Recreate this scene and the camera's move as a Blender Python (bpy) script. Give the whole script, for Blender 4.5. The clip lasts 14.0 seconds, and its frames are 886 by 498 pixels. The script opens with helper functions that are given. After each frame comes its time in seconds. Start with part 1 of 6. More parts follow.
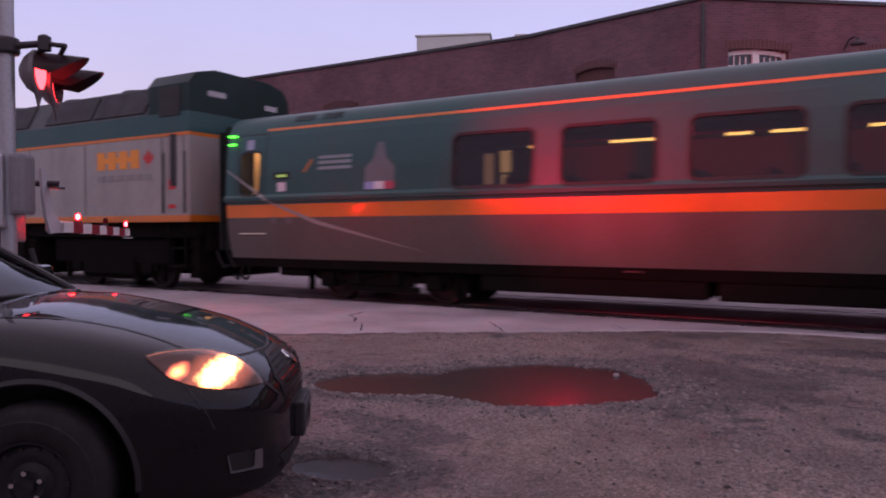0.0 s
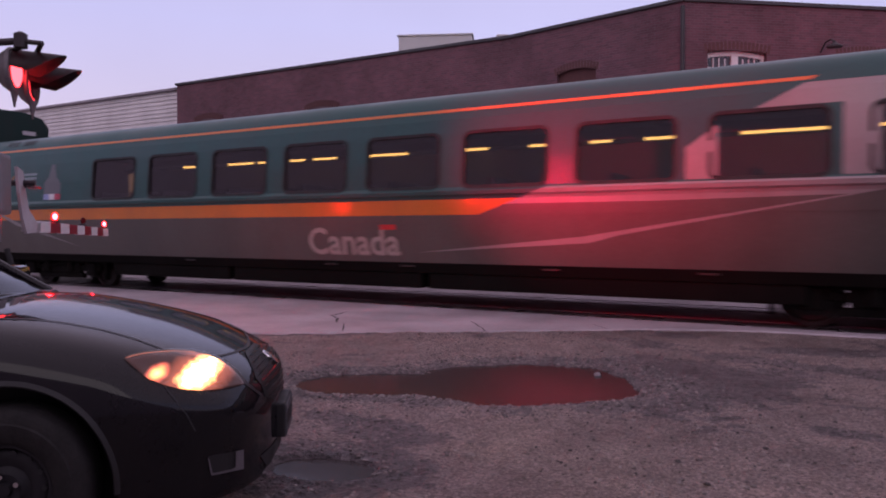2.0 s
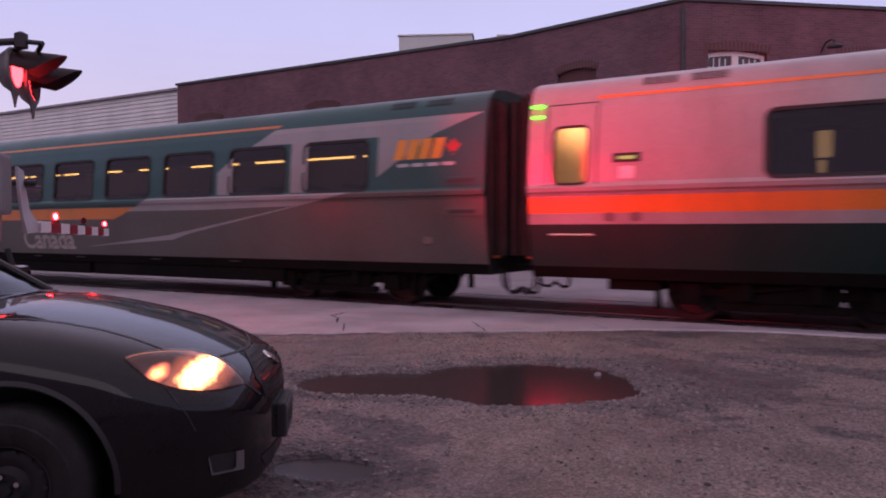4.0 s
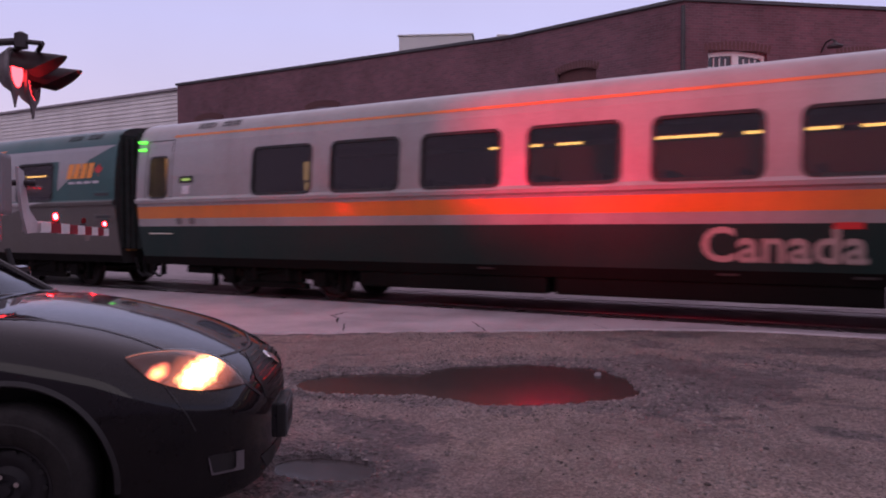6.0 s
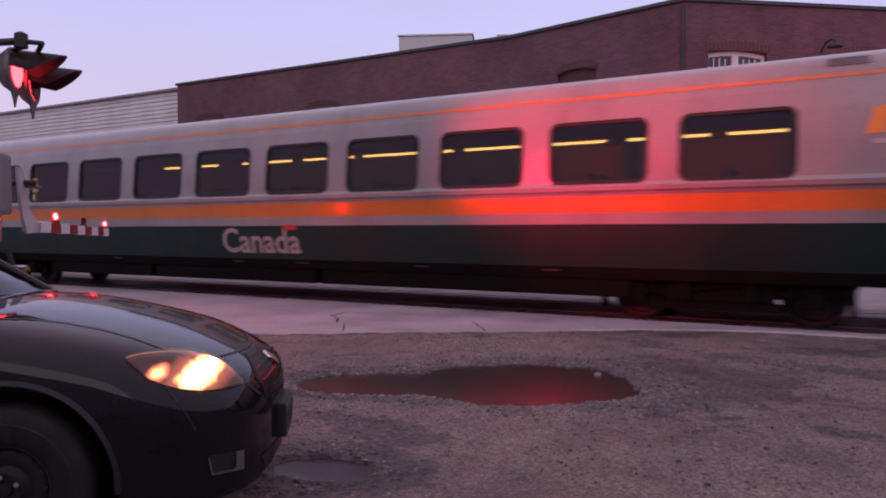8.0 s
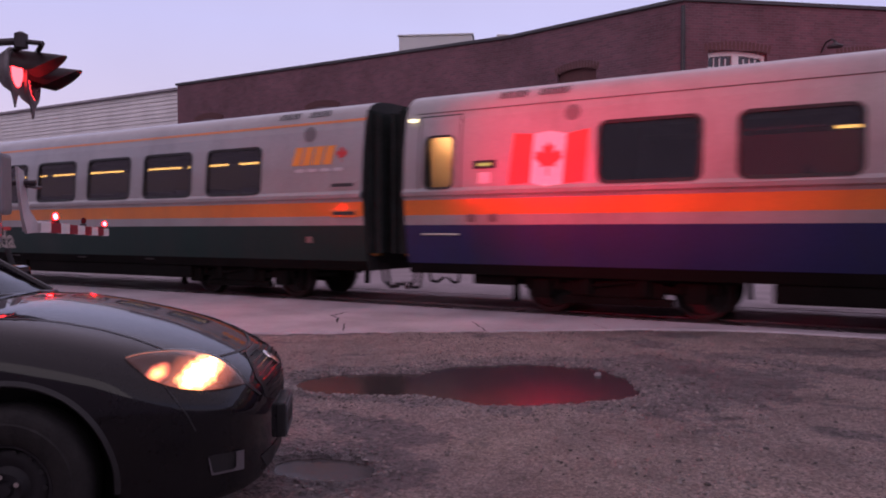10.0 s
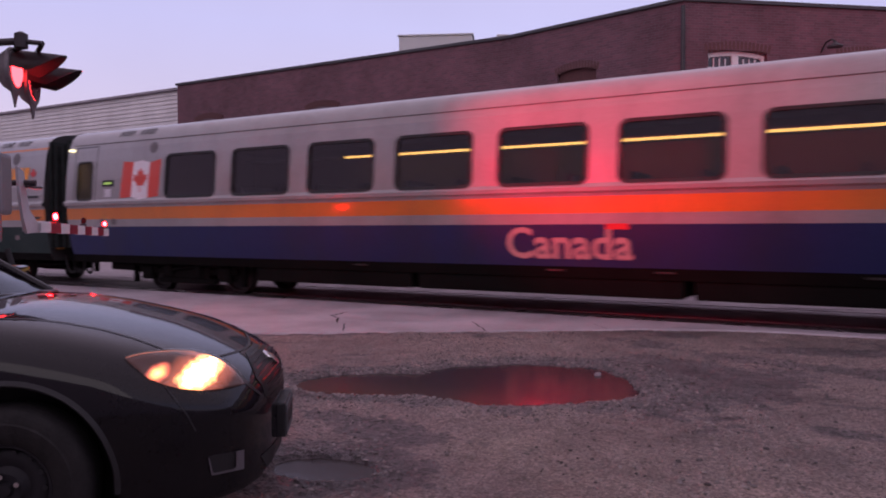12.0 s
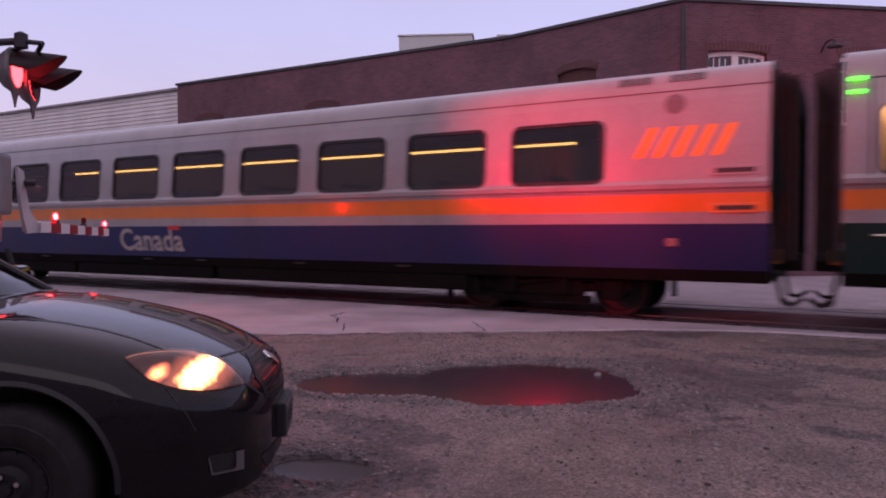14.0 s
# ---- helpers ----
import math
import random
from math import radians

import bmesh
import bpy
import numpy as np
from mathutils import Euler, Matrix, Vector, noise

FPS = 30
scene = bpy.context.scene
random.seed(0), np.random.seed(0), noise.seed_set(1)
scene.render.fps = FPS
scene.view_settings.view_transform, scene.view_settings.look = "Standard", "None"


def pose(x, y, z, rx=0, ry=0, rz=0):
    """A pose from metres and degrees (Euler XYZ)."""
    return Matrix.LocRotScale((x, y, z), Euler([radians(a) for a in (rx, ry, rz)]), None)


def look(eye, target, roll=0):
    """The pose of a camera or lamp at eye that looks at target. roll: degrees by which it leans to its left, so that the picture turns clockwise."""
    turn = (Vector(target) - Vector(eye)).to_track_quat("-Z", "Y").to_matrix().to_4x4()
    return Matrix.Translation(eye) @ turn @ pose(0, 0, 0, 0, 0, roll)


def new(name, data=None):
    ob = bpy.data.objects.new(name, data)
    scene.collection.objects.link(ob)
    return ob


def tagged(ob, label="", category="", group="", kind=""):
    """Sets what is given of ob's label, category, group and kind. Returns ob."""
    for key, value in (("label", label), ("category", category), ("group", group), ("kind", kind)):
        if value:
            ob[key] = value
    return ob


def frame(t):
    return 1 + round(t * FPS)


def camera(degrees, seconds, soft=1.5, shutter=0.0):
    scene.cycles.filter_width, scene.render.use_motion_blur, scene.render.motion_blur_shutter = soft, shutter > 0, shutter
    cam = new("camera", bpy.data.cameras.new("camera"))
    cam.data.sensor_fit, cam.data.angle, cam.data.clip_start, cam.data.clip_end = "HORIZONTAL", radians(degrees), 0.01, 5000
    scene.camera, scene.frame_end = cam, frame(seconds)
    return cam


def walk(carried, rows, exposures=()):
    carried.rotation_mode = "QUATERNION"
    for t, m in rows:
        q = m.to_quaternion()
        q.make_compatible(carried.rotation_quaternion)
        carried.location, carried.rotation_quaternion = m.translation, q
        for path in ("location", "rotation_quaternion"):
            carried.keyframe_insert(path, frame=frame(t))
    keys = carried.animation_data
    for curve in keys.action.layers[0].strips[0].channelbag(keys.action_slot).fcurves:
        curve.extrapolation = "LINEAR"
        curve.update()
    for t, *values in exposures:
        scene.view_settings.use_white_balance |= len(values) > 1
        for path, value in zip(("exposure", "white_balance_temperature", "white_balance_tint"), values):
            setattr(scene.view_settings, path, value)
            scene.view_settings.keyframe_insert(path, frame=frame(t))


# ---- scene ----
# ------------------------------------------------------------ camera
EYE = (0.0, 0.0, 1.355)
YAW, PITCH = -29.262, -1.429          # degrees from +Y, and up


def aim(turn=0.0):
    return pose(*EYE, 90 + PITCH, 0, -(YAW + turn))


cam = camera(63.4, 14.0, soft=1.9, shutter=0.75)
walk(cam, [(0.0, aim(-1.40)), (0.25, aim(-1.10)), (0.5, aim(-0.75)), (0.8, aim(-0.35)), (1.0, aim(-0.15)),
           (1.3, aim(-0.08)), (1.6, aim(-0.04)), (2.0, aim(0.03)), (2.6, aim(0.02)), (3.0, aim()), (5.3, aim()), (10.3, aim()), (14.0, aim())])
scene.view_settings.exposure = 0.0

# ------------------------------------------------------------ sky and large lights
world = bpy.data.worlds.new("dusk_sky")
scene.world = world
world.use_nodes = True
wn, wl = world.node_tree.nodes, world.node_tree.links
wn.clear()
sky = wn.new("ShaderNodeTexSky")
sky.sky_type, sky.sun_disc = "NISHITA", False
sky.sun_elevation, sky.sun_rotation = radians(3), radians(150)
bg_sky = wn.new("ShaderNodeBackground")
bg_sky.inputs["Strength"].default_value = 0.05
wl.new(sky.outputs["Color"], bg_sky.inputs["Color"])
# an even deck of dusk cloud over it, mauve towards the horizon
coord = wn.new("ShaderNodeTexCoord")
split = wn.new("ShaderNodeSeparateXYZ")
wl.new(coord.outputs["Generated"], split.inputs[0])
ramp = wn.new("ShaderNodeValToRGB")
ramp.color_ramp.elements[0].position, ramp.color_ramp.elements[0].color = 0.0, (0.53, 0.41, 0.62, 1)
ramp.color_ramp.elements[1].position, ramp.color_ramp.elements[1].color = 0.75, (0.72, 0.55, 0.74, 1)
for place, tone in ((0.10, (0.60, 0.47, 0.70)), (0.27, (0.54, 0.49, 0.84)), (0.36, (0.52, 0.46, 0.76)), (0.5, (0.63, 0.51, 0.73))):
    ramp.color_ramp.elements.new(place).color = (*tone, 1)
wl.new(split.outputs["Z"], ramp.inputs[0])
cloud = wn.new("ShaderNodeTexNoise")
cloud.inputs["Scale"].default_value, cloud.inputs["Detail"].default_value = 2.2, 4
wl.new(coord.outputs["Generated"], cloud.inputs["Vector"])
patch = wn.new("ShaderNodeMapRange")
patch.inputs["From Min"].default_value, patch.inputs["From Max"].default_value = 0.3, 0.7
patch.inputs["To Min"].default_value, patch.inputs["To Max"].default_value = 0.94, 1.06
wl.new(cloud.outputs["Fac"], patch.inputs["Value"])
bg_cloud = wn.new("ShaderNodeBackground")
wl.new(ramp.outputs["Color"], bg_cloud.inputs["Color"])
wl.new(patch.outputs["Result"], bg_cloud.inputs["Strength"])
add = wn.new("ShaderNodeAddShader")
wl.new(bg_sky.outputs[0], add.inputs[0])
wl.new(bg_cloud.outputs[0], add.inputs[1])
wout = wn.new("ShaderNodeOutputWorld")
wl.new(add.outputs[0], wout.inputs["Surface"])

sun = new("sun", bpy.data.lights.new("sun", "SUN"))
sun.data.energy, sun.data.angle, sun.data.color = 0.30, radians(40), (1.0, 0.86, 0.86)
sun.matrix_world = look((10, -20, 14), (0, 6, 0))


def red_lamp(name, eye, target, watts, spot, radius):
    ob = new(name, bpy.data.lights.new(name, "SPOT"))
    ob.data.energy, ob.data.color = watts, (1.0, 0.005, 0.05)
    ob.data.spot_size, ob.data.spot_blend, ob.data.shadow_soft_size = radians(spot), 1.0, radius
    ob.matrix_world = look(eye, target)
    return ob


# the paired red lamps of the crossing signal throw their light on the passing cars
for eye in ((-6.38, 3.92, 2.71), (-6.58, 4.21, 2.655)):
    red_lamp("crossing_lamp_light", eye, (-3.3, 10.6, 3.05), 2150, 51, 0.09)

# ------------------------------------------------------------ materials
MATS = {}


def shader(name):
    m = bpy.data.materials.new(name)
    m.use_nodes = True
    nt = m.node_tree
    return m, nt, nt.nodes["Principled BSDF"]


def mat(name, colour, rough=0.6, metal=0.0, vary=0.12, scale=3.0, fine=40.0, bump=0.15, spec=0.5, coat=0.0, coat_rough=0.06, coat_ior=1.5, grime=None, grime_scale=1.2, grime_amount=0.4):
    """Paint or bare stuff with blotches, grain and a little relief."""
    if name in MATS:
        return MATS[name]
    m, nt, b = shader(name)
    N, L = nt.nodes, nt.links
    co = N.new("ShaderNodeTexCoord")
    n1 = N.new("ShaderNodeTexNoise")
    n1.inputs["Scale"].default_value, n1.inputs["Detail"].default_value = scale, 5
    n2 = N.new("ShaderNodeTexNoise")
    n2.inputs["Scale"].default_value, n2.inputs["Detail"].default_value = fine, 3
    for q in (n1, n2):
        L.new(co.outputs["Object"], q.inputs["Vector"])
    mix = N.new("ShaderNodeMath")
    mix.operation = "ADD"
    L.new(n1.outputs["Fac"], mix.inputs[0])
    L.new(n2.outputs["Fac"], mix.inputs[1])
    rng = N.new("ShaderNodeMapRange")
    rng.inputs["From Min"].default_value, rng.inputs["From Max"].default_value = 0.7, 1.3
    rng.inputs["To Min"].default_value, rng.inputs["To Max"].default_value = 1 - vary, 1 + vary
    L.new(mix.outputs[0], rng.inputs["Value"])
    hsv = N.new("ShaderNodeHueSaturation")
    hsv.inputs["Color"].default_value = (*colour, 1)
    L.new(rng.outputs["Result"], hsv.inputs["Value"])
    last = hsv.outputs["Color"]
    if grime:
        g1 = N.new("ShaderNodeTexNoise")
        g1.inputs["Scale"].default_value, g1.inputs["Detail"].default_value, g1.inputs["Roughness"].default_value = grime_scale, 8, 0.7
        mp = N.new("ShaderNodeMapping")
        mp.inputs["Scale"].default_value = (1.0, 1.0, 0.45)
        L.new(co.outputs["Object"], mp.inputs["Vector"])
        L.new(mp.outputs["Vector"], g1.inputs["Vector"])
        gr = N.new("ShaderNodeMapRange")
        gr.inputs["From Min"].default_value, gr.inputs["From Max"].default_value = 0.45, 0.75
        gr.inputs["To Max"].default_value = grime_amount
        L.new(g1.outputs["Fac"], gr.inputs["Value"])
        mc = N.new("ShaderNodeMix")
        mc.data_type = "RGBA"
        L.new(gr.outputs["Result"], mc.inputs["Factor"])
        L.new(last, mc.inputs["A"])
        mc.inputs["B"].default_value = (*grime, 1)
        last = mc.outputs["Result"]
    L.new(last, b.inputs["Base Color"])
    rr = N.new("ShaderNodeMapRange")
    rr.inputs["From Min"].default_value, rr.inputs["From Max"].default_value = 0.35, 0.65
    rr.inputs["To Min"].default_value, rr.inputs["To Max"].default_value = max(0.02, rough - 0.08), min(1, rough + 0.1)
    L.new(n1.outputs["Fac"], rr.inputs["Value"])
    L.new(rr.outputs["Result"], b.inputs["Roughness"])
    b.inputs["Metallic"].default_value = metal
    b.inputs["Specular IOR Level"].default_value = spec
    b.inputs["Coat Weight"].default_value = coat
    b.inputs["Coat Roughness"].default_value = coat_rough
    b.inputs["Coat IOR"].default_value = coat_ior
    if bump:
        bp = N.new("ShaderNodeBump")
        bp.inputs["Strength"].default_value, bp.inputs["Distance"].default_value = bump, 0.01
        L.new(n2.outputs["Fac"], bp.inputs["Height"])
        L.new(bp.outputs["Normal"], b.inputs["Normal"])
    MATS[name] = m
    return m


def glow(name, colour, strength, base=(0.02, 0.02, 0.02)):
    if name in MATS:
        return MATS[name]
    m, nt, b = shader(name)
    b.inputs["Base Color"].default_value = (*base, 1)
    b.inputs["Emission Color"].default_value = (*colour, 1)
    b.inputs["Emission Strength"].default_value = strength
    MATS[name] = m
    return m


def pane(name, tint, ior=1.5, rough=0.02, extra=0.0):
    """Tinted sheet glass: clear straight through, glossy by Fresnel."""
    if name in MATS:
        return MATS[name]
    m = bpy.data.materials.new(name)
    m.use_nodes = True
    N, L = m.node_tree.nodes, m.node_tree.links
    N.clear()
    tr, gl, fr, mx, out = (N.new("ShaderNode" + k) for k in ("BsdfTransparent", "BsdfGlossy", "Fresnel", "MixShader", "OutputMaterial"))
    tr.inputs["Color"].default_value = (*tint, 1)
    gl.inputs["Roughness"].default_value = rough
    fr.inputs["IOR"].default_value = ior
    L.new(fr.outputs[0], mx.inputs[0])
    L.new(tr.outputs[0], mx.inputs[1])
    L.new(gl.outputs[0], mx.inputs[2])
    L.new(mx.outputs[0], out.inputs["Surface"])
    MATS[name] = m
    return m


GRIME = (0.055, 0.045, 0.04)
silver = lambda: mat("silver_paint", (0.275, 0.262, 0.262), 0.36, 0.0, 0.10, 0.8, 25, 0.05, coat=0.6, coat_rough=0.12, grime=GRIME, grime_amount=0.34)
green_dark = lambda: mat("dark_green_paint", (0.008, 0.026, 0.022), 0.5, 0.0, 0.15, 0.8, 25, 0.05, spec=0.22, coat=0.08, grime=(0.03, 0.026, 0.024), grime_amount=0.4)
teal = lambda: mat("teal_paint", (0.020, 0.078, 0.073), 0.48, 0.0, 0.14, 0.8, 25, 0.05, spec=0.35, coat=0.25, coat_rough=0.12, grime=GRIME, grime_amount=0.25)
blue = lambda: mat("blue_paint", (0.016, 0.022, 0.085), 0.45, 0.0, 0.12, 0.8, 25, 0.05, spec=0.25, coat=0.1, grime=(0.03, 0.026, 0.024), grime_amount=0.4)
grey_low = lambda: mat("grey_lower_paint", (0.085, 0.078, 0.07), 0.45, 0.0, 0.14, 0.8, 25, 0.05, grime=GRIME, grime_amount=0.45)
grey_swoosh = lambda: mat("light_grey_paint", (0.25, 0.24, 0.24), 0.38, 0.0, 0.08, 0.8, 25, 0.05, coat=0.5, coat_rough=0.12, grime=GRIME, grime_amount=0.25)
orange = lambda: mat("yellow_orange_paint", (0.58, 0.165, 0.018), 0.36, 0.0, 0.10, 0.8, 25, 0.05, coat=0.6, coat_rough=0.12, grime=GRIME, grime_amount=0.25)
black_under = lambda: mat("underframe_black", (0.006, 0.0055, 0.005), 0.9, 0.0, 0.3, 4, 30, 0.4, spec=0.08, grime=(0.014, 0.011, 0.010), grime_amount=0.5)
steel_worn = lambda: mat("worn_steel", (0.035, 0.028, 0.026), 0.55, 0.4, 0.3, 5, 40, 0.3)
rubber = lambda: mat("black_rubber", (0.012, 0.012, 0.013), 0.7, 0.0, 0.2, 6, 60, 0.2)
white_letter = lambda: mat("off_white_lettering", (0.32, 0.285, 0.26), 0.5, 0.0, 0.08, 3, 30, 0.03)
red_mark = lambda: mat("red_mark", (0.5, 0.03, 0.03), 0.5, 0.0, 0.08, 3, 30, 0.03)


# ------------------------------------------------------------ mesh helpers
def mesh_of(bm, name):
    bmesh.ops.recalc_face_normals(bm, faces=bm.faces)
    me = bpy.data.meshes.new(name)
    bm.to_mesh(me)
    bm.free()
    return me


def part(name, bm, material, parent=None, label="", smooth=False):
    """Links a bmesh as one mesh object under a thing or a part."""
    me = bm if isinstance(bm, bpy.types.Mesh) else mesh_of(bm, name)
    if material and not me.materials:
        me.materials.append(material)
    if smooth:
        for p in me.polygons:
            p.use_smooth = True
        me.set_sharp_from_angle(angle=radians(35))
    ob = new(name, me)
    ob.parent = parent
    return tagged(ob, label)


def thing(name, label, category, m=None, group="", kind=""):
    e = new(name)
    e.empty_display_size = 0.2
    if m is not None:
        e.matrix_basis = m
    return tagged(e, label, category, group, kind)


def box(bm, x0, x1, y0, y1, z0, z1, bevel=0.0):
    r = bmesh.ops.create_cube(bm, size=1)
    bmesh.ops.scale(bm, vec=(x1 - x0, y1 - y0, z1 - z0), verts=r["verts"])
    bmesh.ops.translate(bm, vec=((x0 + x1) / 2, (y0 + y1) / 2, (z0 + z1) / 2), verts=r["verts"])
    if bevel:
        edges = list({e for v in r["verts"] for e in v.link_edges})
        bmesh.ops.bevel(bm, geom=edges, offset=bevel, segments=2, affect="EDGES", profile=0.6)
    return bm


def boxes(*rows, bevel=0.0):
    bm = bmesh.new()
    for r in rows:
        box(bm, *r, bevel=bevel)
    return bm


def rod(bm, a, b, r0, r1=None, seg=14, caps=True):
    a, b = Vector(a), Vector(b)
    r = bmesh.ops.create_cone(bm, cap_ends=caps, segments=seg, radius1=r0, radius2=r0 if r1 is None else r1, depth=(b - a).length)
    m = Matrix.Translation((a + b) / 2) @ (b - a).to_track_quat("Z", "Y").to_matrix().to_4x4()
    bmesh.ops.transform(bm, matrix=m, verts=r["verts"])
    return bm


def rods(*rows, seg=14):
    bm = bmesh.new()
    for r in rows:
        rod(bm, *r, seg=seg)
    return bm


def tube(points, radius, seg=8):
    """A bent pipe or cable through points."""
    bm = bmesh.new()
    for a, b in zip(points, points[1:]):
        rod(bm, a, b, radius, seg=seg)
    return bm


def lathe(profile, seg=24, axis="Z", caps=True):
    """Turn (radius, height) pairs about an axis."""
    bm = bmesh.new()
    rings = []
    for r, h in profile:
        ring = []
        for i in range(seg):
            a = 2 * math.pi * i / seg
            p = (r * math.cos(a), r * math.sin(a), h)
            if axis == "Y":
                p = (p[0], p[2], p[1])
            elif axis == "X":
                p = (p[2], p[0], p[1])
            ring.append(bm.verts.new(p))
        rings.append(ring)
    for a, b in zip(rings, rings[1:]):
        for i in range(seg):
            j = (i + 1) % seg
            bm.faces.new((a[i], a[j], b[j], b[i]))
    for ring in (rings[0], rings[-1]) if caps else ():
        bm.faces.new(ring)
    bmesh.ops.remove_doubles(bm, verts=bm.verts, dist=1e-5)
    return bm


def text_mesh(words, size, name):
    """Lettering in the built-in font, as a flat mesh in x and y."""
    cu = bpy.data.curves.new(name, "FONT")
    cu.body, cu.size, cu.resolution_u, cu.offset = words, size, 3, 0.018
    ob = bpy.data.objects.new(name, cu)
    scene.collection.objects.link(ob)
    me = bpy.data.meshes.new_from_object(ob.evaluated_get(bpy.context.evaluated_depsgraph_get()))
    bpy.data.objects.remove(ob)
    return me
# ------------------------------------------------------------ train
SIDE = 10.62                       # near side of the train, in y
RAIL = (11.50, 12.935)             # rail centre lines, in y
# side of a coach: height, and how far the skin lies inside the widest line
PROFILE = [(0.62, 0.25), (0.80, 0.195), (1.0, 0.148), (1.23, 0.108), (1.46, 0.075), (1.63, 0.053), (1.76, 0.041), (1.89, 0.034), (1.94, 0.018), (1.965, -0.034), (2.03, -0.045),
           (2.065, -0.015), (2.09, 0.006), (2.55, 0.03), (3.0, 0.075), (3.25, 0.11), (3.38, 0.145), (3.44, 0.165), (3.54, 0.205), (3.64, 0.285),
           (3.71, 0.40), (3.77, 0.60), (3.81, 0.95), (3.83, 1.59)]
WIDTH = 3.18


def inset(z):
    return float(np.interp(z, [p[0] for p in PROFILE], [p[1] for p in PROFILE]))


def skin(x0, x1, z0, z1, holes=(), radius=0.13, both=True):
    """A band of a coach's side between two heights, with round-cornered window holes (x0, x1, z0, z1)."""
    bm = bmesh.new()
    zs = sorted({z0, z1, *[p[0] for p in PROFILE if z0 < p[0] < z1], *[z for h in holes for z in h[2:]]})
    xs = sorted({x0, x1, *[x for h in holes for x in h[:2]]})
    for far in (False, True) if both else (False,):
        def at(x, z):
            y = inset(z)
            return bm.verts.new((x, WIDTH - y if far else y, z))
        for xa, xb in zip(xs, xs[1:]):
            for za, zb in zip(zs, zs[1:]):
                xm, zm = (xa + xb) / 2, (za + zb) / 2
                if any(h[0] < xm < h[1] and h[2] < zm < h[3] for h in holes):
                    continue
                bm.faces.new((at(xa, za), at(xb, za), at(xb, zb), at(xa, zb)))
        for h in holes:
            for cx, sx in ((h[0], 1), (h[1], -1)):
                for cz, sz in ((h[2], 1), (h[3], -1)):
                    arc = [(cx + sx * radius * (1 - math.cos(a)), cz + sz * radius * (1 - math.sin(a))) for a in [k * math.pi / 12 for k in range(7)]]
                    bm.faces.new([at(cx, cz)] + [at(*p) for p in arc])
    bmesh.ops.remove_doubles(bm, verts=bm.verts, dist=1e-4)
    return bm


def rounded(x0, x1, z0, z1, r, n=6):
    pts = []
    for cx, cz, a0 in ((x1 - r, z1 - r, 0), (x0 + r, z1 - r, 90), (x0 + r, z0 + r, 180), (x1 - r, z0 + r, 270)):
        for k in range(n + 1):
            a = radians(a0 + 90 * k / n)
            pts.append((cx + r * math.cos(a), cz + r * math.sin(a)))
    return pts


def on_side(bm, proud, far=False):
    """Lay a flat (x, z) mesh, drawn in x and y, on the coach's side."""
    for z, _ in PROFILE[1:-1]:
        bmesh.ops.bisect_plane(bm, geom=bm.verts[:] + bm.edges[:] + bm.faces[:], plane_co=(0, z, 0), plane_no=(0, 1, 0))
    for v in bm.verts:
        x, z = v.co.x, v.co.y
        y = inset(z) - proud
        v.co = (x, WIDTH - y if far else y, z)
    return bm


def decal(polys, proud=0.005):
    bm = bmesh.new()
    for pts in polys:
        bm.faces.new([bm.verts.new((x, z, 0)) for x, z in pts])
    bmesh.ops.triangulate(bm, faces=bm.faces)
    return on_side(bm, proud)


def letters(words, x, z, width, proud=0.008):
    me = text_mesh(words, 1.0, "lettering")
    bm = bmesh.new()
    bm.from_mesh(me)
    bpy.data.meshes.remove(me)
    x0, x1 = min(v.co.x for v in bm.verts), max(v.co.x for v in bm.verts)
    k = width / (x1 - x0)
    for v in bm.verts:
        v.co = (x + (v.co.x - x0) * k, z + v.co.y * k, 0)
    bmesh.ops.triangulate(bm, faces=bm.faces)
    return on_side(bm, proud)


def window_ring(x0, x1, z0, z1, r, wide=0.035):
    bm = bmesh.new()
    o, i = rounded(x0 - wide, x1 + wide, z0 - wide, z1 + wide, r + wide), rounded(x0 + 0.02, x1 - 0.02, z0 + 0.02, z1 - 0.02, r - 0.02)
    def ring(pts, proud):
        return [bm.verts.new((x, inset(z) - proud, z)) for x, z in pts]
    a, b, c = ring(o, 0.002), ring(o, 0.012), ring(i, 0.012)
    e = ring(i, -0.03)
    n = len(o)
    for p, q in ((a, b), (b, c), (c, e)):
        for k in range(n):
            j = (k + 1) % n
            bm.faces.new((p[k], p[j], q[j], q[k]))
    return bm


def window_glass(x0, x1, z0, z1, r):
    bm = bmesh.new()
    bm.faces.new([bm.verts.new((x, inset(z) + 0.02, z)) for x, z in rounded(x0, x1, z0, z1, r)])
    return bm


def maple(x, z, s):
    """The outline of a maple leaf, s high."""
    half = [(0, 0.5), (0.09, 0.33), (0.19, 0.38), (0.15, 0.13), (0.26, 0.25), (0.29, 0.18), (0.43, 0.2), (0.37, 0.08), (0.45, 0.03), (0.21, -0.17),
            (0.24, -0.26), (0.025, -0.22), (0.03, -0.5)]
    pts = half + [(-a, b) for a, b in reversed(half) if a > 0]
    return [(x + a * s, z + b * s) for a, b in pts]


def slab(x0, x1, z0, z1, lean=0.0):
    return [(x0, z0), (x1, z0), (x1 + lean, z1), (x0 + lean, z1)]


